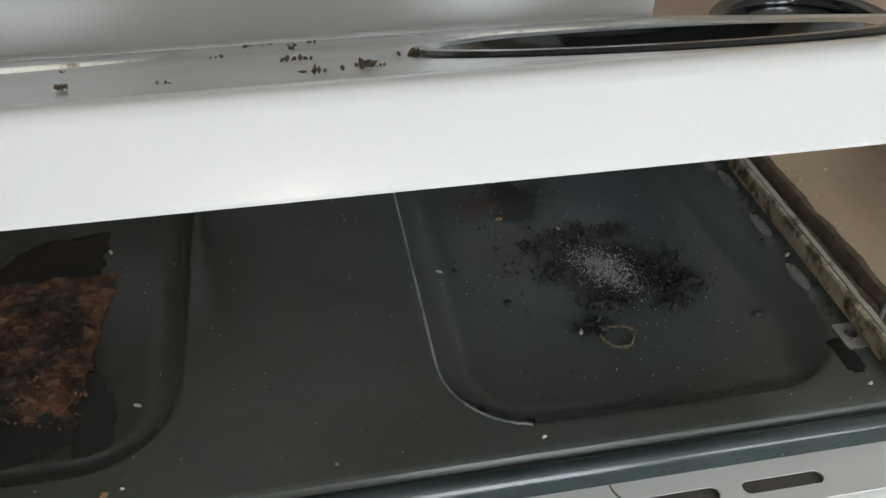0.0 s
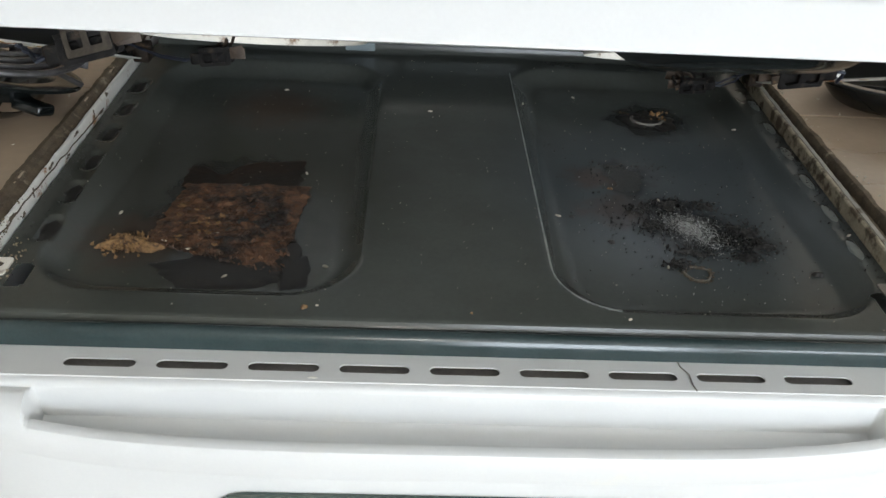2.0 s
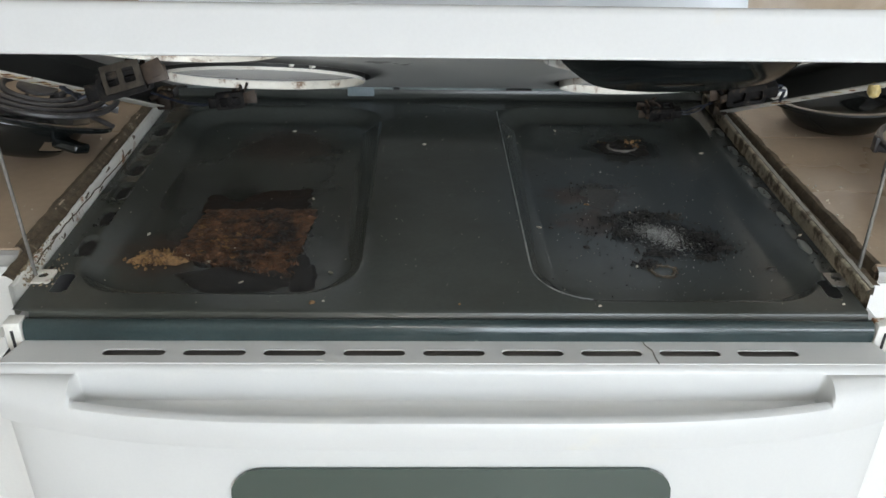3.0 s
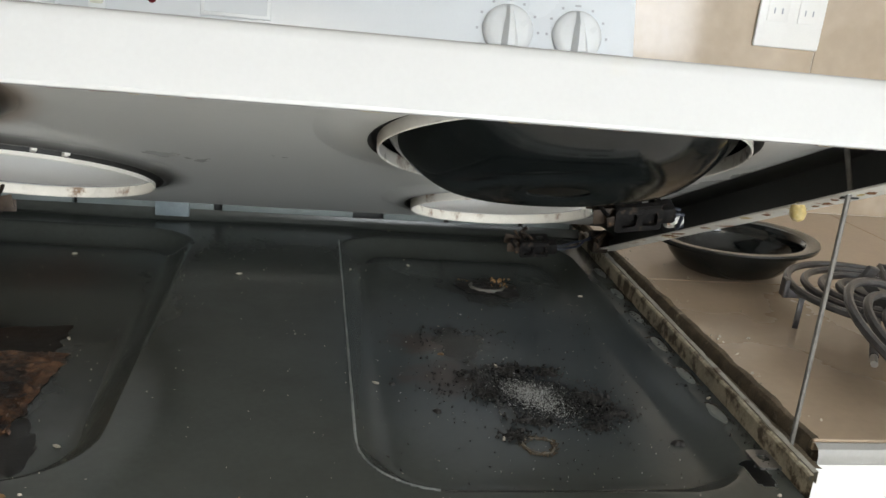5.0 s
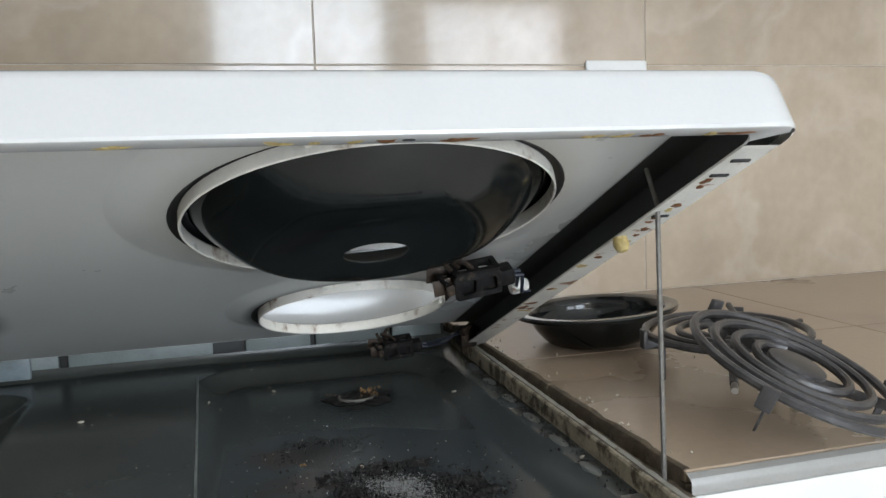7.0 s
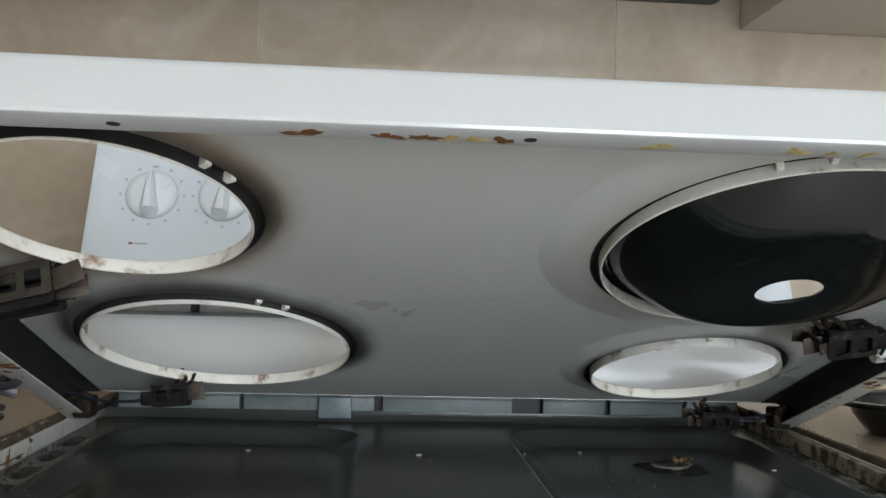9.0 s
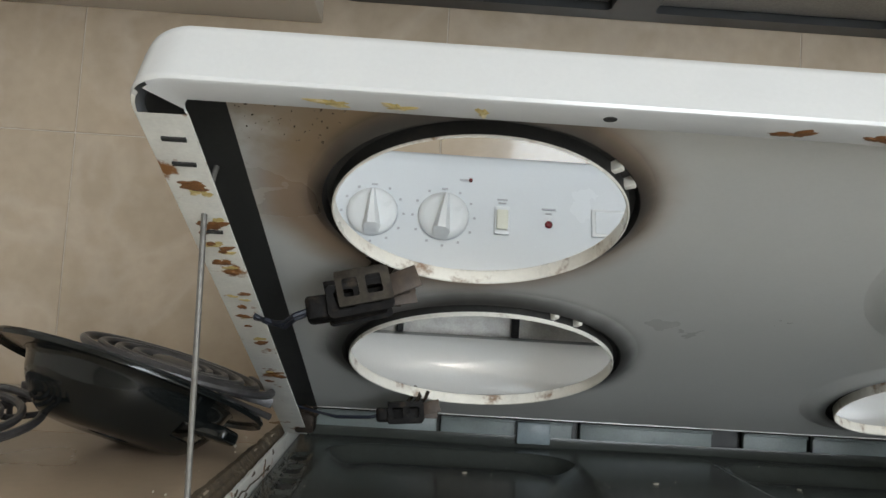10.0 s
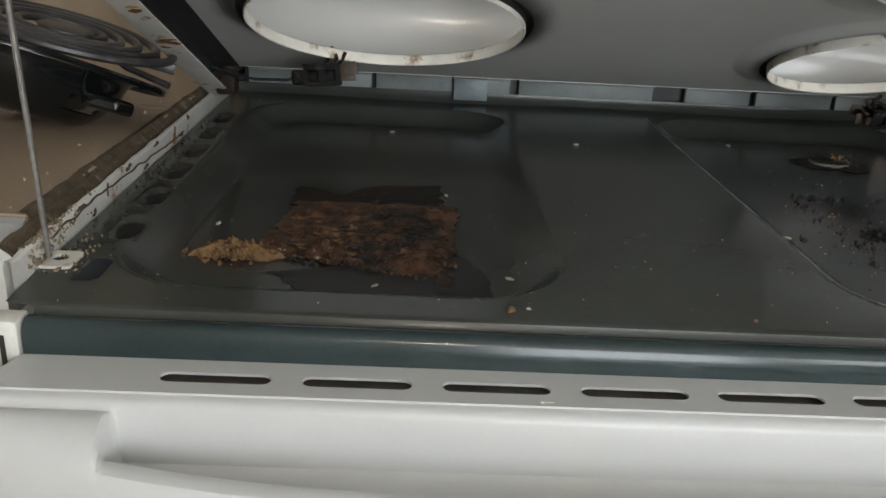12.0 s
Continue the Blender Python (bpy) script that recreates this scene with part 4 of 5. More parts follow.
# ---------------------------------------------------------------- backguard with controls
def backguard():
    lean = 0.30
    py = lambda z: 0.521 + lean * (z - 1.144)
    bm = bmesh.new()
    prof = [(py(1.042) + 0.03, 1.040), (py(1.042), 1.040), (py(1.046) - 0.001, 1.046), (py(1.21), 1.21), (py(1.218) + 0.001, 1.2195), (py(1.224) + 0.006, 1.2245), (0.60, 1.2265), (0.63, 1.222), (0.64, 1.20), (0.64, 0.925)]
    xs = [-0.398, -0.3965, -0.392] + [-0.38 + 0.76 * k / 20 for k in range(21)] + [0.392, 0.3965, 0.398]
    rows = []
    for x in xs:
        e = max(0, abs(x) - 0.39) / 0.008
        cz, cy = 1.13, 0.57
        rows.append([bm.verts.new((x, y + (cy - y) * 0.03 * e * e, z + (cz - z) * 0.03 * e * e)) for y, z in prof])
    for a, b in zip(rows, rows[1:]):
        for i in range(len(prof) - 1):
            bm.faces.new((a[i], b[i], b[i + 1], a[i + 1]))
    for r in (rows[0], rows[-1]):
        bm.faces.new(r)
    bmesh.ops.recalc_face_normals(bm, faces=bm.faces[:])
    guard = part("backguard", bm, M_PANEL, stove, "white control backguard with knobs, switch and indicator lights")
    # lower riser and the vent gap
    rb = bmesh.new()
    rp = [(0.528, 0.9275), (0.5285, 0.95), (0.535, 1.007), (0.540, 1.013), (0.560, 1.015), (0.590, 1.015)]
    rr = [[rb.verts.new((x, y, z)) for y, z in rp] for x in (-0.398, -0.2, 0, 0.2, 0.398)]
    for a, b in zip(rr, rr[1:]):
        for i in range(len(rp) - 1):
            rb.faces.new((a[i], b[i], b[i + 1], a[i + 1]))
    bmesh.ops.recalc_face_normals(rb, faces=rb.faces[:])
    part("riser", rb, M_WHITE, guard, "white riser below the vent gap")
    part("vent_back", box(-0.392, 0.392, 0.588, 0.592, 1.013, 1.045), M_STEEL, guard, smooth=False)
    for x in (-0.291, -0.154, -0.02, 0.12, 0.26):
        part("vent_post", box(x - 0.004, x + 0.004, 0.575, 0.588, 1.0152, 1.041, 0.001), M_DARK, guard, smooth=False)
    for x in (-0.395, 0.395):
        part("end_cap", box(x - 0.003, x + 0.003, 0.542, 0.636, 0.925, 1.04, 0.001), M_WHITE, guard)
    turn = 90 - math.degrees(math.atan(lean))
    at = lambda x, z, out=0.0: Matrix.Translation((x, py(z) - 0.0012, z)) @ pose(0, 0, 0, turn) @ Matrix.Translation((0, 0, out))

    def marks(x, z, w, h, material=M_MARK, name="print_bar"):
        part(name, box(-w / 2, w / 2, -h / 2, h / 2, 0, 0.0005), material, guard, smooth=False, m=at(x, z))

    for x in (-0.329, -0.249, 0.249, 0.329):
        knob = part("knob", revolve([(0.0001, 0.0), (0.0285, 0.0), (0.0285, 0.003), (0.0265, 0.006), (0.020, 0.0085), (0.0001, 0.0095)], 48), M_KNOB, guard, "white control knob with a pointed grip", m=at(x, 1.148, 0.0004))
        bm = bmesh.new()
        sec = [(-0.0265, 0.0095, 0.006), (-0.020, 0.0108, 0.017), (-0.006, 0.0085, 0.019), (0.012, 0.005, 0.018), (0.024, 0.0030, 0.012), (0.0268, 0.0022, 0.006)]
        rows = [[bm.verts.new(p) for p in ((-w, y, 0.003), (-w * 0.85, y, h * 0.7), (-w * 0.4, y, h), (w * 0.4, y, h), (w * 0.85, y, h * 0.7), (w, y, 0.003))] for y, w, h in sec]
        for a, b in zip(rows, rows[1:]):
            for i in range(5):
                bm.faces.new((a[i], a[i + 1], b[i + 1], b[i]))
        bm.faces.new(rows[0])
        bm.faces.new(rows[-1])
        bmesh.ops.recalc_face_normals(bm, faces=bm.faces[:])
        part("grip", bm, M_KNOB, knob, m=pose(0, 0, 0.001, 0, 0, -6 if x == -0.249 else 2))
        for k in range(12):
            a = radians(90 + 30 * k)
            if k in (0,):
                marks(x, 1.148 + 0.033, 0.007, 0.0022)
            else:
                part("print_bar", box(-0.0014, 0.0014, -0.0013, 0.0013, 0, 0.0005), M_MARK, guard, smooth=False, m=at(x, 1.148) @ Matrix.Translation((0.035 * math.cos(a), 0.035 * math.sin(a), 0)))
    marks(-0.228, 1.193, 0.009, 0.0022)
    part("pilot_light", revolve([(0.0001, 0.003), (0.002, 0.0025), (0.0024, 0.0)], 16), M_RED, guard, "tiny red pilot light", m=at(-0.220, 1.193))
    sw = part("rocker_switch", box(-0.0085, 0.0085, -0.017, 0.017, 0, 0.003, 0.001), M_KNOB, guard, "white rocker switch", m=at(-0.183, 1.147))
    part("rocker", box(-0.0065, 0.0065, -0.012, 0.012, 0.003, 0.0065, 0.0015), M_CREAM, sw)
    marks(-0.183, 1.172, 0.012, 0.002)
    marks(-0.183, 1.168, 0.009, 0.0018)
    marks(-0.130, 1.164, 0.016, 0.0022)
    marks(-0.130, 1.159, 0.007, 0.0018)
    part("indicator_light", revolve([(0.0001, 0.004), (0.003, 0.0035), (0.0042, 0.002), (0.0045, 0.0)], 20), M_RED, guard, "dark red indicator light", m=at(-0.130, 1.146))
    clock = part("timer_window", box(-0.036, 0.036, -0.016, 0.018, 0, 0.002, 0.0008), M_KNOB, guard, "white framed timer plate", m=at(-0.045, 1.15))
    part("timer_face", box(-0.032, 0.032, -0.012, 0.014, 0.002, 0.0026), M_PANEL, clock, smooth=False)
    marks(-0.062, 1.153, 0.014, 0.002)
    marks(-0.346, 1.093, 0.004, 0.002, M_RED)
    marks(-0.335, 1.093, 0.014, 0.0018)


backguard()


# ---------------------------------------------------------------- loose drip pans and coil elements
def drip_pan(name, m, r, depth, label, opening=None, group="drip pans", tab=None, flange=0.0):
    """A black bowl-shaped drip pan with a rolled flange and a terminal opening."""
    q = r - flange
    prof = [(q - 0.0142, -0.0012), (q - 0.018, -0.006), (q * 0.79, -depth * 0.42), (q * 0.69, -depth * 0.72), (q * 0.60, -depth * 0.91), (q * 0.49, -depth * 0.995), (q * 0.28, -depth), (q * 0.165, -depth + 0.001)]
    for _ in range(2):
        cut = [prof[0]]
        for (a, b), (c, d) in zip(prof, prof[1:]):
            cut += [(0.75 * a + 0.25 * c, 0.75 * b + 0.25 * d), (0.25 * a + 0.75 * c, 0.25 * b + 0.75 * d)]
        prof = cut + [prof[-1]]
    under = [(a, b - 0.0014) for a, b in reversed(prof)]
    n = 72

    def skip(i, k):
        if opening is None:
            return False
        ang = (360 * (k + 0.5) / n - opening + 180) % 360 - 180
        row = i if i < len(prof) - 1 else len(prof) + len(under) - 2 - i
        return abs(ang) < 15 and 0 <= row < len(prof) - 1 and q * 0.69 < prof[row][0] < q * 0.79

    pan = thing(name, label, "drip pan", m=m, group=group)
    rim = [(r, -0.0044), (r, -0.003), (r + 0.001, -0.001), (r, 0.001), (r - 0.008, 0.0012), (q - 0.014, -0.001), (q - 0.014, -0.0024), (r - 0.008, -0.0004), (r - 0.001, -0.0008)]
    bm = revolve(rim, n, closed=True)
    bmesh.ops.recalc_face_normals(bm, faces=bm.faces[:])
    part("rim", bm, M_BLACK, pan)
    bm = revolve(prof + under, n, closed=True, skip=skip)
    bmesh.ops.recalc_face_normals(bm, faces=bm.faces[:])
    part("bowl", bm, M_BLACK, pan)
    if tab is not None:
        tb = box(r - 0.040, r - 0.006, -0.014, 0.014, -0.030, -0.018, 0.004, 3)
        for v in tb.verts:
            v.co.y *= 1 - 10 * max(0, v.co.x - r + 0.022)
        part("tab", tb, M_BLACK, pan, m=pose(0, 0, 0, 0, 0, tab))
    return pan


hx, hy, hr = HOLES["front_right"]
drip_pan("drip_pan", LID @ Matrix.Translation((hx, hy, 0.0345)), hr + 0.010, 0.037, "black porcelain drip pan hanging in the lid's front burner opening")


def coil_element(m, r, turns, label, leg=0.03, tips=True, out=1.0):
    """A spiral heating coil on a three-armed bracket, with its two terminals."""
    el = thing("coil_element", label, "heating element", m=m, group="coil elements")
    pts = []
    steps = int(turns * 44)
    for i in range(steps + 1):
        t = i / steps
        a = 2 * math.pi * turns * t
        rad = r * 0.30 + (r * 0.70 - 0.004) * t
        pts.append((rad * math.cos(a), rad * math.sin(a), 0.0))
    a = 2 * math.pi * turns
    end = Vector(pts[-1])
    pts += [(end.x + 0.012 * out * math.cos(a), end.y + 0.012 * out * math.sin(a), -0.003), (end.x + 0.022 * out * math.cos(a), end.y + 0.022 * out * math.sin(a), -0.012), (end.x + 0.045 * out * math.cos(a), end.y + 0.045 * out * math.sin(a), -0.015)]
    part("heating_tube", tube(pts, 0.0037, 8), M_COIL, el)
    part("centre_cap", revolve([(0.0001, 0.003), (r * 0.20, 0.003), (r * 0.235, 0.0015), (r * 0.24, -0.001), (r * 0.2, -0.003), (0.0001, -0.003)], 32), M_COIL, el)
    for k in range(3):
        ang = 30 + 120 * k
        bm = box(r * 0.15, r - 0.002, -0.001, 0.001, -0.013, -0.0042, 0.0003)
        if tips:
            join(bm, box(r - 0.004, r + 0.001, -0.006, 0.006, -0.012, 0.006, 0.001))
        if leg:
            join(bm, box(r * 0.74, r * 0.80, -0.001, 0.001, -leg, -0.012, 0.0003))
        part("support_arm", bm, M_COIL, el, m=pose(0, 0, 0, 0, 0, ang))
    part("terminal", tube([(end.x + 0.045 * out * math.cos(a), end.y + 0.045 * out * math.sin(a), -0.015), (end.x + 0.062 * out * math.cos(a), end.y + 0.062 * out * math.sin(a), -0.015)], 0.003, 8), M_STEEL, el)
    part("terminal", tube([(r * 0.3, 0.004, -0.002), (r * 0.6, 0.012, -0.014), (r + 0.055 * out, 0.012, -0.015)], 0.003, 8), M_COIL, el)
    return el


COUNTER_Z = 0.906
def lying(x, y, z, nx, ny, turn=0.0):
    """A pose whose up axis leans towards (nx, ny, 1)."""
    q = Vector((0, 0, 1)).rotation_difference(Vector((nx, ny, 1)).normalized())
    return Matrix.Translation((x, y, z)) @ q.to_matrix().to_4x4() @ pose(0, 0, 0, 0, 0, turn)


drip_pan("drip_pan", lying(0.527, 0.448, COUNTER_Z + 0.041, -0.05, 0.04), 0.093, 0.040, "black porcelain drip pan resting on the beige counter", opening=150)
coil_element(lying(0.573, 0.256, COUNTER_Z + 0.046, -0.01, -0.02, 20), 0.087, 3.6, "small dark coil burner element lying on the beige counter", leg=0.044)
coil_element(lying(0.535, 0.118, COUNTER_Z + 0.049, 0.28, -0.33, 70), 0.097, 3.8, "large dark coil burner element leaning on a smaller one", leg=0.036)
PAN_L = (-0.513, 0.325, 0.966, 0.25, 0.32)
drip_pan("drip_pan", lying(*PAN_L), 0.117, 0.049, "black porcelain drip pan propped at a tilt on the beige counter", opening=-18, tab=-18, flange=0.012)
coil_element(lying(-0.482, 0.345, 0.981, 0.27, 0.04, -20), 0.093, 4.2, "dark coil burner element lying on a tilted drip pan", leg=0.0, tips=False, out=0.1)
coil_element(lying(-0.655, 0.290, COUNTER_Z + 0.027, 0.04, -0.20, 40), 0.092, 3.6, "small dark coil burner element lying under a tilted pan", leg=0.020)


# ---------------------------------------------------------------- counters and cabinets
def counter(sx, edge, front, far, seams):
    x0, x1 = sorted((sx * edge, sx * far))
    name = "counter_left" if sx < 0 else "counter_right"
    top = thing(name, "beige tiled counter with a grey rounded edge trim, crumbs along its edge", "counter", kind="structure")
    part("slab", box(x0, x1, front + 0.006, NORTH, COUNTER_Z - 0.0160, COUNTER_Z - 0.009), M_GRIME, top, "raw grimy counter core", smooth=False)
    ys = [front + 0.008] + seams + [NORTH - 0.001]
    for a, b in zip(ys, ys[1:]):
        n = 3
        for k in range(n):
            p, q = x0 + (x1 - x0) * k / n, x0 + (x1 - x0) * (k + 1) / n
            part("counter_tile", box(p + 0.0008, q - 0.0008, a + 0.0008, b - 0.0008, COUNTER_Z - 0.0088, COUNTER_Z, 0.0009, 1), M_COUNTER, top, smooth=False)
    bm = bmesh.new()
    prof = [(0.012, -0.003), (0.006, -0.0008), (0.001, -0.003), (-0.001, -0.007), (-0.001, -0.0125), (0.001, -0.0155), (0.006, -0.0165)]
    rows = [[bm.verts.new((x, front + a, COUNTER_Z + b)) for a, b in prof] for x in (x0, x1)]
    for i in range(len(prof) - 1):
        bm.faces.new((rows[0][i], rows[1][i], rows[1][i + 1], rows[0][i + 1]))
    part("edge_trim", bm, M_NOSE, top, "glossy grey edge trim")
    # dark grimy cut edge towards the range
    bm = bmesh.new()
    rows = []
    for k in range(140):
        y = front + 0.01 + (0.6 - front) * k / 139
        w = 0.0014 * noise.noise((y * 34, sx, 3)) + 0.0008 * noise.noise((y * 160, sx, 9))
        rows.append([bm.verts.new((sx * (edge + a + w * s), y, COUNTER_Z + b)) for a, b, s in (((0.0075, 0.0002, 1.6), (0.0060, 0.0010, 1.3), (0.002, 0.0012, 1), (-0.001, -0.003, 1), (-0.0015, -0.014, 0)) if sx < 0 else ((0.0055, 0.0003, 2.0), (0.0030, 0.0008, 1.3), (0.0, 0.0003, 1), (-0.002, -0.003, 1), (-0.003, -0.030, 0)))])
    for a, b in zip(rows, rows[1:]):
        for i in range(4):
            bm.faces.new((a[i], a[i + 1], b[i + 1], b[i]))
    bmesh.ops.recalc_face_normals(bm, faces=bm.faces[:])
    part("cut_edge", bm, M_GRIME, top, "dark brown greasy cut edge beside the range")
    # base cabinet below
    cab = thing("base_cabinet", "white painted base cabinet with a recessed door panel", "cabinet", group="base cabinets")
    f = front + 0.010
    bm = box(x0, x1, f, NORTH, 0.09, COUNTER_Z - 0.0168)
    part("body", bm, M_CAB, cab, smooth=False)
    part("apron", box(x0 + 0.001, x1, f - 0.006, f - 0.0005, 0.857, COUNTER_Z - 0.0175, 0.0015), M_CAB, cab)
    for k in range(2):
        a = edge + 0.028 + 0.40 * k
        p, q = sorted((sx * a, sx * (a + 0.37)))
        door = part("door", plate(rounded(p, q, 0.13, 0.815, 0.003), [rounded(p + 0.05, q - 0.05, 0.185, 0.76, 0.006)], 0, 0.018), M_CAB, cab, smooth=False, m=Matrix.Translation((0, f, 0)) @ pose(0, 0, 0, 90))
        part("panel", box(p + 0.049, q - 0.049, 0.184, 0.761, 0.002, 0.009, 0.003), M_CAB, door)
    return top


counter(1, 0.402, 0.058, 1.75, [0.398])
counter(-1, 0.410, 0.082, 1.60, [0.40])


def wall_cabinets():
    for x0, x1 in ((-1.3, -0.432), (0.440, 1.3)):
        cab = thing("wall_cabinet", "white wall cabinet above the tiled backsplash", "cabinet", group="wall cabinets")
        part("body", box(x0, x1, NORTH - 0.30, NORTH - 0.001, 1.437, 2.1, 0.002), M_WOODUNDER, cab)
        part("door", box(x0 + 0.003, x1 - 0.003, NORTH - 0.32, NORTH - 0.302, 1.44, 2.095, 0.003), M_CAB, cab)
    hood = thing("range_hood", "dark metal range hood with two grease filters", "range hood")
    bm = plate(rounded(-0.40, 0.40, NORTH - 0.44, NORTH - 0.002, 0.01), [rounded(-0.36, -0.03, NORTH - 0.40, NORTH - 0.035, 0.01), rounded(0.03, 0.36, NORTH - 0.40, NORTH - 0.035, 0.01)], 1.472, 1.49)
    part("underside", bm, M_HOOD, hood, smooth=False)
    part("canopy", box(-0.40, 0.40, NORTH - 0.44, NORTH - 0.002, 1.4905, 1.60, 0.004), M_HOOD, hood)
    for a, b in ((-0.356, -0.034), (0.034, 0.356)):
        part("filter", box(a, b, NORTH - 0.396, NORTH - 0.039, 1.482, 1.4895, 0.002), M_FILTER, hood, "grey mesh grease filter")


wall_cabinets()


def outlet():
    plate_ob = thing("wall_outlet", "white double wall outlet plate on the tiled wall", "outlet")
    part("cover", box(0.662, 0.765, NORTH - 0.006, NORTH - 0.0005, 1.150, 1.265, 0.003), M_PLATE, plate_ob)
    for cx in (0.690, 0.738):
        s = part("socket", box(cx - 0.016, cx + 0.016, NORTH - 0.0075, NORTH - 0.0062, 1.186, 1.244, 0.0005), M_PLATE, plate_ob)
        for dz in (-0.014, 0.016):
            for dx in (-0.006, 0.006):
                part("slit", box(cx + dx - 0.001, cx + dx + 0.001, NORTH - 0.0080, NORTH - 0.0072, 1.215 + dz - 0.004, 1.215 + dz + 0.004), M_MARK, s, smooth=False)


outlet()


# ---------------------------------------------------------------- dirt in the wells
def on_tray(bm):
    """Lets a crust follow the tray's height."""
    for v in bm.verts:
        v.co.z += tray_z(v.co.x, v.co.y)
    return bm


SLIDE_LEFT, SLIDE_RIGHT = Matrix.Translation((0.002, -0.008, 0)), Matrix.Translation((-0.005, -0.008, 0))   # where the spills settled on the two wells


def burnt_crust():
    bm = on_tray(blob_patch(-0.205, 0.108, 0.066, 0.026, 23, 0.0006, 0.0006, 90, 8, 0.28))
    join(bm, on_tray(blob_patch(-0.150, 0.115, 0.015, 0.034, 29, 0.0006, 0.0006, 60, 5, 0.3)))
    single("char_patch", bm, M_CHARRED, "black charred spill on the tray's floor", "burnt spill", m=SLIDE_LEFT, kind="stuff")
    # rust-brown slab of burnt crust, lumpy, with a broken edge
    nx, ny = 90, 90
    bm = bmesh.new()
    rows = []
    for j in range(ny + 1):
        row = []
        for i in range(nx + 1):
            u, v = i / nx, j / ny
            x = -0.283 + 0.127 * u + 0.007 * noise.noise((v * 12, 1, 4)) + 0.012 * (v - 0.5)
            low = 0.150 - 0.046 * u + 0.010 * noise.noise((u * 9, 5, 8))
            y = low + (0.260 - low) * v + 0.006 * noise.noise((u * 7, 2, 8))
            edge = min(u, 1 - u, v, 1 - v)
            rim = float(smooth01((edge + 0.03 * noise.noise((x * 140, y * 140, 6))) / 0.09))
            h = 0.0016 + 0.0026 * noise.noise((x * 75, y * 75, 0)) + 0.0020 * noise.noise((x * 190, y * 190, 3)) + 0.0012 * noise.noise((x * 420, y * 420, 9))
            row.append(bm.verts.new((x, y, tray_z(x, y) + 0.0008 + rim * max(0.0002, h))))
        rows.append(row)
    for a, b in zip(rows, rows[1:]):
        for i in range(nx):
            bm.faces.new((a[i], a[i + 1], b[i + 1], b[i]))
    slab = thing("burnt_crust", "flaking rust-brown slab of burnt food crust in the tray", "burnt spill", m=SLIDE_LEFT)
    part("crust_sheet", bm, M_CRUST, slab)
    # curled flakes that lift off the slab, thickest along its broken middle
    frnd = random.Random(91)
    shapes = []
    for k in range(5):
        fl = bmesh.new()
        n = 9
        rim = []
        for i in range(n):
            a = 2 * math.pi * i / n
            d = frnd.uniform(0.65, 1.15)
            rim.append((d * math.cos(a), 0.62 * d * math.sin(a)))
        up = [fl.verts.new((x, y, 0.10 + 0.34 * x * x + 0.15 * y)) for x, y in rim]
        dn = [fl.verts.new((x * 0.9, y * 0.9, -0.12 + 0.30 * x * x)) for x, y in rim]
        fl.faces.new(up)
        fl.faces.new(dn[::-1])
        for i in range(n):
            fl.faces.new((dn[i], dn[(i + 1) % n], up[(i + 1) % n], up[i]))
        me = bpy.data.meshes.new("flake")
        fl.to_mesh(me)
        fl.free()
        me.materials.append(M_CRUMB if k == 0 else (M_CHARRED if k in (1, 2) else M_CRUST))
        shapes.append(me)
    for k in range(170):
        u = frnd.random()
        v = min(0.97, max(0.03, frnd.gauss(0.32 + 0.22 * u, 0.20)))
        x = -0.276 + 0.116 * u
        y = 0.150 - 0.040 * u + (0.108 + 0.040 * u) * v
        pick = frnd.choice((0, 3, 4, 4, 0)) if u < 0.45 else frnd.choice((1, 2, 3, 4, 4, 1))
        fk = new("flake", shapes[pick])
        sz = frnd.uniform(0.0016, 0.0052) * (0.75 if pick == 0 else 1.0)
        fk.matrix_basis = pose(x, y, tray_z(x, y) + 0.0030 + 0.0010 * frnd.random(), frnd.gauss(0, 14), frnd.gauss(0, 14), frnd.uniform(-40, 40)) @ Matrix.Diagonal((sz, sz, sz * 0.8, 1))
        fk.parent = slab
    # soot-black field behind the slab, square-cornered with a notch in its far edge
    bm = bmesh.new()
    rows = []
    for j in range(25):
        row = []
        for i in range(41):
            u, v = i / 40, j / 24
            far = 0.300 + 0.018 * u - 0.026 * math.exp(-((u - 0.30) / 0.12) ** 2) + 0.005 * noise.noise((u * 9, 3, 1))
            x = -0.284 + 0.122 * u + 0.004 * noise.noise((v * 7, u * 2, 5))
            y = 0.250 + (far - 0.250) * v
            row.append(bm.verts.new((x, y, tray_z(x, y) + 0.0005 + 0.0004 * noise.noise((x * 200, y * 200, 2)) - (0.0007 if i in (0, 40) or j == 24 else 0))))
        rows.append(row)
    for a, b in zip(rows, rows[1:]):
        for i in range(40):
            bm.faces.new((a[i], a[i + 1], b[i + 1], b[i]))
    single("char_patch", bm, M_SOOTY, "black sooty field behind the burnt crust", "burnt spill", m=SLIDE_LEFT, kind="stuff")
    rnd = random.Random(12)
    spots = []
    for _ in range(420):
        x, y = rnd.uniform(-0.285, -0.155), rnd.gauss(0.150, 0.028)
        spots.append((x, min(0.25, max(0.145 - 0.35 * (x + 0.283), y)), tray_z(x, y) + 0.0020, rnd.uniform(0.0008, 0.0022)))
    single("crust_flakes", crumbs(spots, 3), M_CRUST, "loose flakes of rust-brown burnt crust", "crumbs", m=SLIDE_LEFT, kind="stuff", smooth=False)
    spots = []
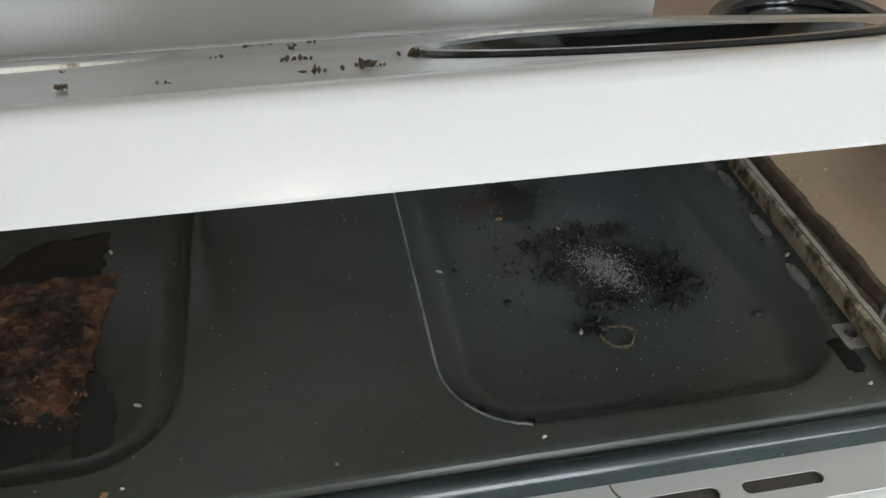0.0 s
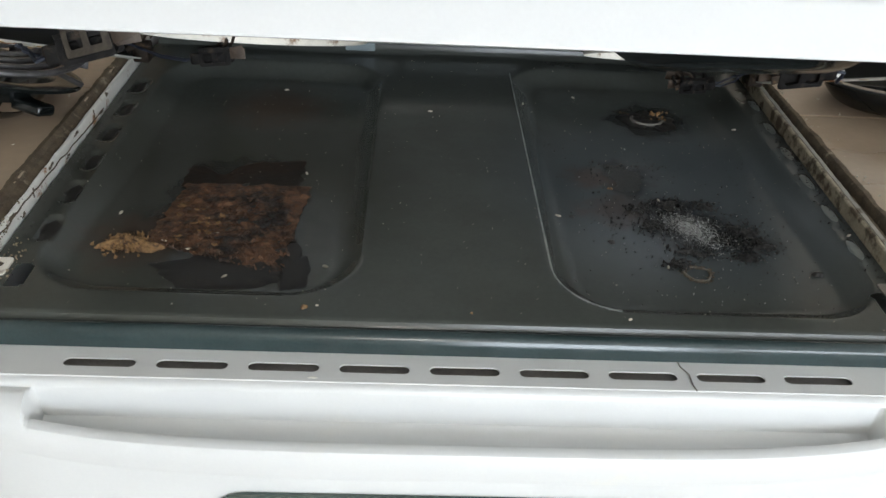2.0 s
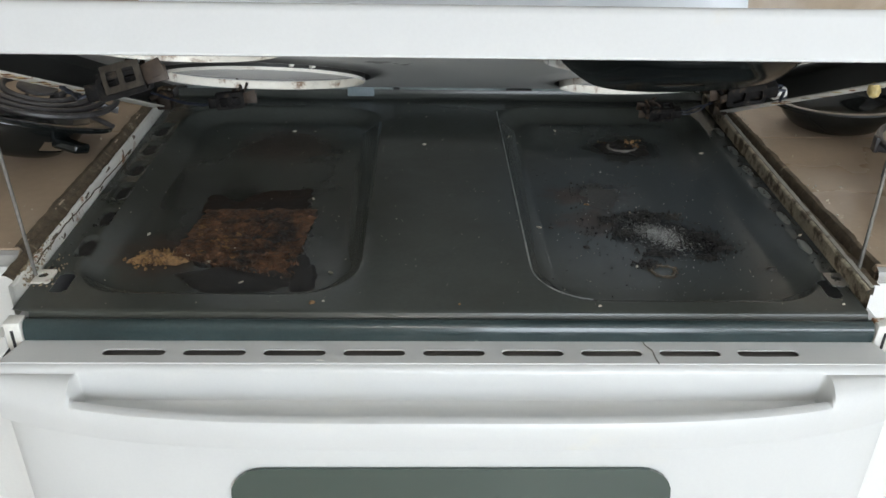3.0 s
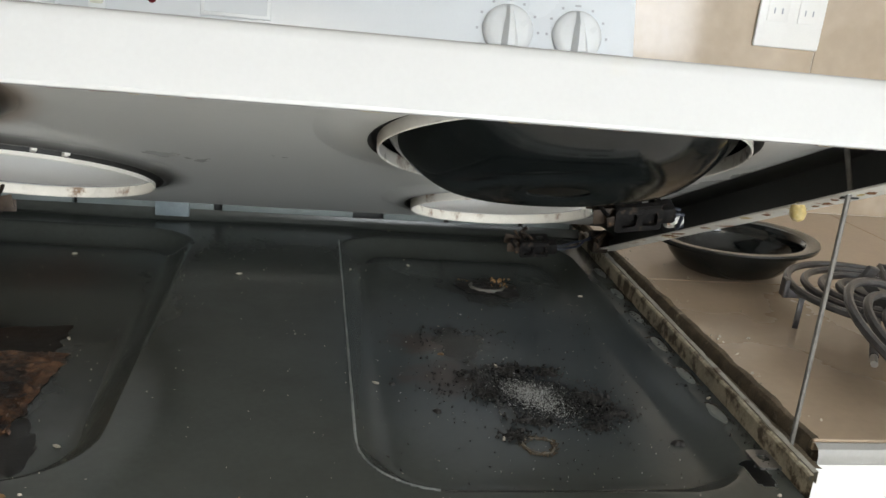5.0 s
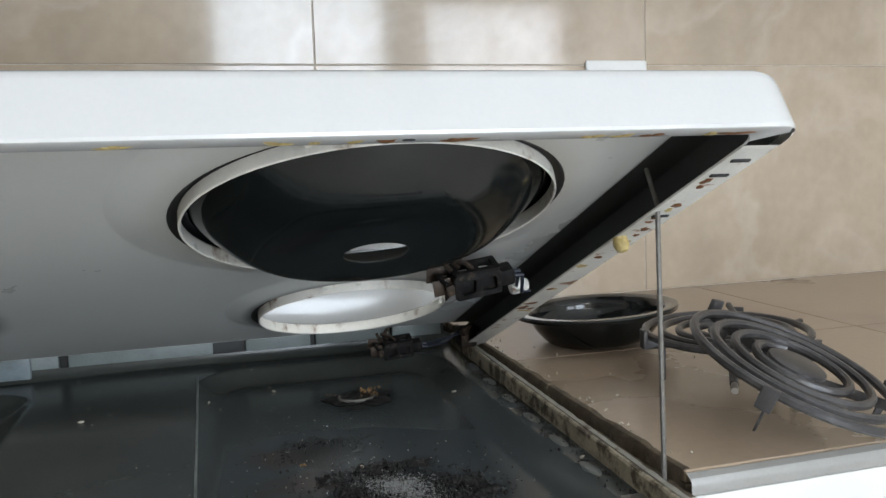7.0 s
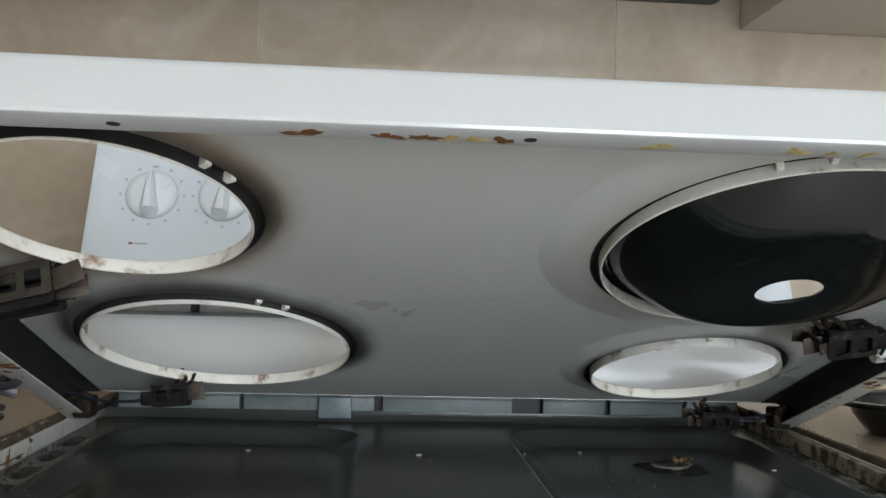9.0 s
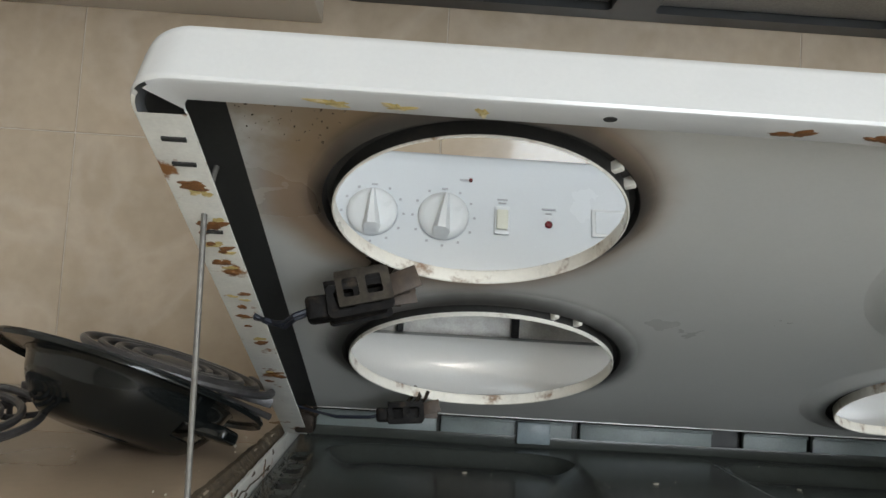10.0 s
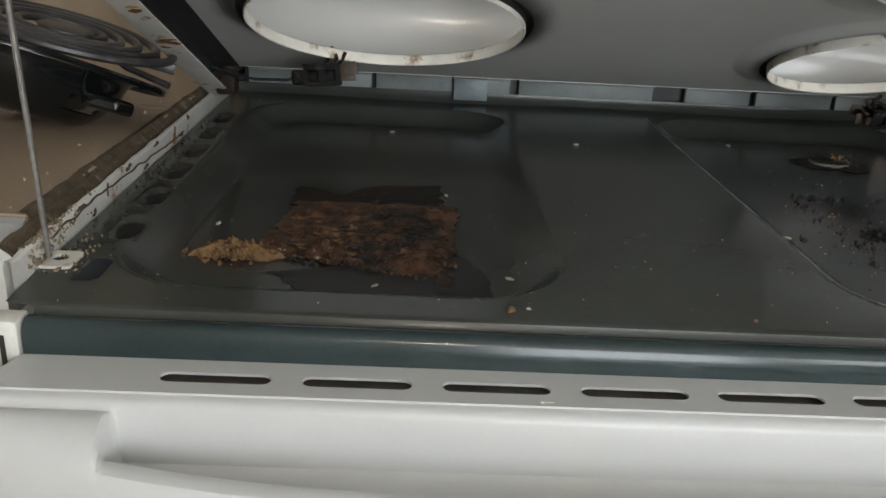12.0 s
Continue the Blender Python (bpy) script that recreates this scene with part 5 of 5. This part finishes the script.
    for _ in range(300):
        a, d = rnd.uniform(0, 6.28), abs(rnd.gauss(0, 0.5))
        x, y = -0.302 + 0.027 * d * math.cos(a), 0.143 + 0.018 * d * math.sin(a)
        spots.append((x, y, tray_z(x, y) + 0.009 * max(0, 1 - d) * rnd.random(), rnd.uniform(0.0008, 0.0030)))
    mound = crumbs(spots, 4)
    join(mound, on_tray(blob_patch(-0.302, 0.142, 0.021, 0.014, 47, 0.0004, 0.0042, 50, 9, 0.6, 0.005)))
    single("crumb_heap", mound, M_CRUMB, "heap of golden burnt crumbs in the tray", "crumbs", m=SLIDE_LEFT, kind="stuff", smooth=False)


burnt_crust()


def oval_grime():
    for k in range(6):
        y, x = 0.135 + 0.0655 * k, 0.367 + 0.003 * k
        single("grime_patch", on_tray(blob_patch(-x, y, 0.0072, 0.0165, 400 + k, 0.0004, 0.0006, 30, 4, 0.12)), M_CHARRED, "black grease caked in the tray's embossed oval", "burnt spill", group="grime in the ovals")
    rnd = random.Random(77)
    bits = []
    for _ in range(170):
        y = rnd.uniform(0.05, 0.5)
        x = -0.388 - 0.012 * y / 0.6 + abs(rnd.gauss(0, 0.010))
        bits.append((x, y, tray_z(x, y) + 0.0001, rnd.uniform(0.0005, 0.0014)))
    for _ in range(260):
        y = rnd.uniform(0.05, 0.5)
        x = 0.374 + 0.016 * y / 0.6 - abs(rnd.gauss(0, 0.008))
        bits.append((x, y, tray_z(x, y) + 0.0002, rnd.uniform(0.0005, 0.0016)))
    gunk = []
    for k in range(190):
        y = 0.048 + abs(rnd.gauss(0, 0.040))
        x, z = (-0.3925 - 0.0035 * rnd.random(), 0.0158) if k % 2 else (-0.3916, rnd.uniform(0.001, 0.014))
        gunk.append((x - 0.012 * y / 0.6, y, TRAY_Z + z, rnd.uniform(0.0006, 0.0018)))
    for _ in range(60):
        y = 0.055 + abs(rnd.gauss(0, 0.03))
        x = -0.388 + abs(rnd.gauss(0, 0.008))
        gunk.append((x, y, tray_z(x, y) + 0.0002, rnd.uniform(0.0006, 0.0018)))
    single("rail_gunk", crumbs(gunk, 18), M_GUNK, "tan crumbs and grease stuck to the rail's front end", "grit", kind="stuff", smooth=False)
    single("rail_grit", crumbs(bits, 14), M_CHARRED, "dark greasy grit along the tray's sides", "grit", kind="stuff", smooth=False)


oval_grime()


def salt_spill():
    rnd = random.Random(21)
    cx, cy = 0.245, 0.197
    black, white = [], []
    clumps = ((0.224, 0.247, 0.016, 0.009), (0.262, 0.245, 0.010, 0.007), (0.288, 0.198, 0.015, 0.012), (0.298, 0.172, 0.011, 0.008), (0.226, 0.160, 0.014, 0.008), (0.198, 0.205, 0.009, 0.010), (0.276, 0.153, 0.012, 0.007), (0.208, 0.138, 0.009, 0.006), (0.190, 0.235, 0.008, 0.006))
    for n, (x, y, a, b) in enumerate(clumps):
        single("char_patch", on_tray(blob_patch(x, y, 0.75 * a, 0.75 * b, 500 + n, 0.0005, 0.0010, 44, 6, 0.8, 0.0028)), M_CHARRED, "lumpy black char beside the spilled salt", "burnt spill", m=SLIDE_RIGHT, kind="stuff")
        for _ in range(110):
            px, py = x + rnd.gauss(0, a * 0.8), y + rnd.gauss(0, b * 0.8)
            black.append((px, py, tray_z(px, py) + 0.0008 + 0.0015 * rnd.random(), rnd.uniform(0.0005, 0.0021)))
    for _ in range(1100):
        a, d = rnd.uniform(0, 6.28), abs(rnd.gauss(0, 0.5))
        x, y = cx + 0.070 * d * math.cos(a), cy + 0.052 * d * math.sin(a)
        x, y = x + 0.25 * (cy - y), y
        black.append((x, y, tray_z(x, y) + 0.0006 + 0.002 * rnd.random(), rnd.uniform(0.0004, 0.0015)))
    for _ in range(5600):
        u, v = rnd.gauss(0, 0.0165), rnd.gauss(0, 0.0095)
        x, y = cx - 0.007 + 0.63 * u + 0.78 * v, cy - 0.78 * u + 0.63 * v
        white.append((x, y, tray_z(x, y) + 0.0012 + 0.004 * max(0, 1 - abs(u) / 0.03) * rnd.random(), rnd.choice((0.00015, 0.0002, 0.0003, 0.0003, 0.00055)) * rnd.uniform(0.8, 1.2)))
    for _ in range(230):
        x, y = rnd.gauss(0.235, 0.055), rnd.gauss(0.20, 0.075)
        if 0.09 < x < 0.35 and 0.05 < y < 0.5:
            white.append((x, y, tray_z(x, y) + 0.0006, rnd.uniform(0.0003, 0.0008)))
    for _ in range(260):
        x, y = rnd.uniform(0.10, 0.34), rnd.uniform(0.06, 0.40)
        black.append((x, y, tray_z(x, y) + 0.0002, rnd.uniform(0.0003, 0.0012)))
    for _ in range(150):
        k, u = rnd.randrange(3), rnd.random()
        x, y = ((0.158, 0.19 + 0.14 * u), (0.155 + 0.09 * u, 0.33), (0.155 + 0.06 * u, 0.205))[k]
        x, y = x + rnd.gauss(0, 0.004), y + rnd.gauss(0, 0.004)
        black.append((x, y, tray_z(x, y) + 0.0003, rnd.uniform(0.0005, 0.0016)))
    single("burnt_grit", crumbs(black, 5), M_CHARRED, "black burnt grit round the spilled salt", "grit", m=SLIDE_RIGHT, kind="stuff", smooth=False)
    single("salt_spill", crumbs(white, 6), M_SALT, "spilled white salt crystals on a charred patch", "salt", m=SLIDE_RIGHT, kind="stuff", smooth=False)
    # faint burnt ring
    ring = []
    for _ in range(330):
        a, d = rnd.uniform(0, 6.28), rnd.gauss(0.0125, 0.0014)
        x, y = 0.2225 + d * math.cos(a) * (1 + 0.12 * math.sin(3 * a)), 0.124 + d * math.sin(a) * (1 + 0.1 * math.cos(2 * a))
        ring.append((x, y, tray_z(x, y) + 0.0002, rnd.uniform(0.0004, 0.0013)))
    wire = [(0.2225 + 0.0120 * math.cos(radians(a)) * (1 + 0.13 * math.sin(radians(3 * a))), 0.124 + 0.0118 * math.sin(radians(a)) * (1 + 0.1 * math.cos(radians(2 * a)))) for a in range(20, 372, 11)]
    single("burnt_ring", tube([(x, y, tray_z(x, y) + 0.0009 + 0.0004 * math.sin(90 * x + 70 * y)) for x, y in wire], 0.0009, 6), M_RESIDUE, "thin pale ring of dried residue on the tray", "burnt spill", m=SLIDE_RIGHT)
    single("burnt_ring", crumbs(ring, 15), M_GRIME, "ring of burnt brown bits on the tray", "burnt spill", m=SLIDE_RIGHT, kind="stuff", smooth=False)
    # charred bit behind it with pale and orange crumbs
    single("char_patch", on_tray(blob_patch(0.250, 0.455, 0.030, 0.030, 71, 0.0009, 0.0015, 50, 7, 0.4, 0.003)), M_CHARRED, "black charred spill with crusty crumbs", "burnt spill", m=SLIDE_RIGHT, kind="stuff")
    arc = [(0.247 + 0.019 * math.cos(radians(a)), 0.452 + 0.015 * math.sin(radians(a)), tray_z(0.247, 0.45) + 0.003) for a in range(150, 400, 12)]
    single("burnt_ring", tube(arc, 0.0020, 7), M_ROD, "dull metal arc stuck in burnt residue", "burnt spill", m=SLIDE_RIGHT)
    orange = [(0.262 + rnd.gauss(0, 0.006), 0.462 + rnd.gauss(0, 0.005), tray_z(0.26, 0.46) + rnd.uniform(0.002, 0.008), rnd.uniform(0.0012, 0.0032)) for _ in range(18)]
    orange += [(0.222 + rnd.gauss(0, 0.003), 0.468 + rnd.gauss(0, 0.003), tray_z(0.22, 0.46) + 0.003, rnd.uniform(0.0008, 0.0018)) for _ in range(5)]
    single("crumb_heap", crumbs(orange, 8), M_CRUMB, "orange burnt crumbs on charred residue", "crumbs", m=SLIDE_RIGHT, kind="stuff", smooth=False)


salt_spill()


def grains():
    """Single pale grains and crumbs that lie about."""
    spots = [(-0.027, 0.415, 0), (0.372, 0.163, 0), (0.192, 0.125, 0), (0.211, 0.247, 0), (0.101, 0.208, 0), (0.345, 0.422, 0), (-0.226, 0.157, 0), (-0.323, 0.188, 0), (-0.157, 0.279, 0), (-0.27, 0.142, 0), (-0.245, 0.13, 0), (-0.205, 0.09, 0), (0.09, 0.47, 0), (0.16, 0.51, 0), (-0.12, 0.11, 0), (-0.21, 0.50, 0)]
    for i, (x, y, _) in enumerate(spots):
        bm = bmesh.new()
        bmesh.ops.create_icosphere(bm, subdivisions=2, radius=1)
        for v in bm.verts:
            v.co = Vector((v.co.x * 0.0032, v.co.y * 0.0013, v.co.z * 0.0011)) * (1 + 0.2 * noise.noise(v.co * 2 + Vector((i, 0, 0))))
        single("rice_grain", bm, M_PALE, "pale dry rice grain lying on the tray", "grain", m=pose(x, y, tray_z(x, y) + 0.0012, 0, 0, 37 * i % 180), group="scattered grains")
    for i, (x, y, s, k) in enumerate(((-0.128, 0.030, 0.0032, 1), (0.134, 0.026, 0.0018, 0), (0.006, 0.028, 0.0014, 1), (0.36, 0.03, 0.0018, 0), (-0.118, 0.033, 0.0014, 0), (0.103, 0.062, 0.0045, 2), (0.13, 0.046, 0.005, 2), (0.115, 0.21, 0.003, 2), (0.33, 0.12, 0.006, 2), (0.147, 0.165, 0.004, 2), (0.165, 0.27, 0.003, 1))):
        single("crumb", on_tray(blob_patch(x, y, s * 0.85, s * 0.7, 200 + i, 0.0003, s * 0.4, 20, 4, 0.4, s * 0.3)), (M_PALE, M_CRUMB, M_CHARRED)[k], "small burnt crumb stuck to the tray", "crumb", group="crumbs on the tray")
    rnd = random.Random(31)
    dust = []
    for _ in range(420):
        x, y = rnd.uniform(-0.37, 0.37), rnd.uniform(0.02, 0.58)
        dust.append((x, y, tray_z(x, y) + 0.0003, rnd.uniform(0.0002, 0.0006)))
    single("dust_specks", crumbs(dust, 9), M_PALE, "fine pale dust specks on the tray", "dust", kind="stuff", smooth=False)
    bits = [(rnd.uniform(0.41, 0.72), rnd.uniform(0.08, 0.62), COUNTER_Z + 0.0004, rnd.uniform(0.0005, 0.0018)) for _ in range(26)]
    bits += [(0.408 + abs(rnd.gauss(0, 0.012)), rnd.uniform(0.08, 0.55), COUNTER_Z + 0.0005, rnd.uniform(0.0004, 0.0018)) for _ in range(60)]
    bits += [(-0.416 - abs(rnd.gauss(0, 0.02)), rnd.uniform(0.1, 0.55), COUNTER_Z + 0.0005, rnd.uniform(0.0004, 0.0016)) for _ in range(14)]
    single("counter_crumbs", crumbs(bits, 10), M_PALE, "pale crumbs scattered on the beige counter", "crumbs", kind="stuff", smooth=False)
    top = []
    for x, y, s, k in ((-0.042, 0.283, 0.003, 4), (0.008, 0.181, 0.0042, 9), (0.014, 0.175, 0.003, 4), (0.019, 0.062, 0.0036, 7), (0.035, 0.077, 0.0036, 8), (0.068, 0.140, 0.0042, 10), (-0.083, 0.080, 0.0034, 7), (0.023, 0.480, 0.003, 5), (0.005, 0.359, 0.003, 4), (-0.016, 0.500, 0.003, 5), (-0.042, 0.062, 0.002, 3), (-0.122, 0.226, 0.002, 3), (-0.034, 0.490, 0.003, 6), (0.010, 0.430, 0.0025, 4), (0.045, 0.070, 0.002, 3), (-0.139, 0.168, 0.002, 3)):
        for _ in range(k):
            p = LID @ Vector((x + rnd.gauss(0, s), y + rnd.gauss(0, s), 0.0345))
            top.append((p.x, p.y, p.z, s * rnd.uniform(0.25, 0.65)))
    single("lid_crumbs", crumbs(top, 11), M_GRIME, "black burnt crumbs on the white lid's top", "crumbs", kind="stuff", smooth=False)


grains()


# ---------------------------------------------------------------- wall tiles, last
def wall_tiles():
    tw, gap = 0.509, 0.0014
    rows = [(0.002, 0.198), (0.2, 0.552), (0.554, 0.906), (0.906, 1.258), (1.258, 1.610), (1.610, 1.962), (1.962, 2.314), (2.314, TOP - 0.002)]
    meshes = {}
    for z0, z1 in rows:
        for k in range(-3, 5):
            x0 = -0.254 + tw * k
            x1 = x0 + tw
            a, b = max(x0, WEST + 0.001), min(x1, EAST - 0.001)
            if b - a < 0.02:
                continue
            key = (round(b - a, 4), round(z1 - z0, 4))
            if key not in meshes:
                bm = box(-(b - a) / 2 + gap / 2, (b - a) / 2 - gap / 2, -0.0045, 0.0045, -(z1 - z0) / 2 + gap / 2, (z1 - z0) / 2 - gap / 2, 0.0008, 1)
                me = bpy.data.meshes.new("wall_tile")
                bm.to_mesh(me)
                bm.free()
                me.materials.append(M_TILE)
                meshes[key] = me
            ob = new("wall_tile", meshes[key])
            ob.location = ((a + b) / 2, NORTH + 0.0045, (z0 + z1) / 2)
            ob.parent = NORTH_WALL


wall_tiles()
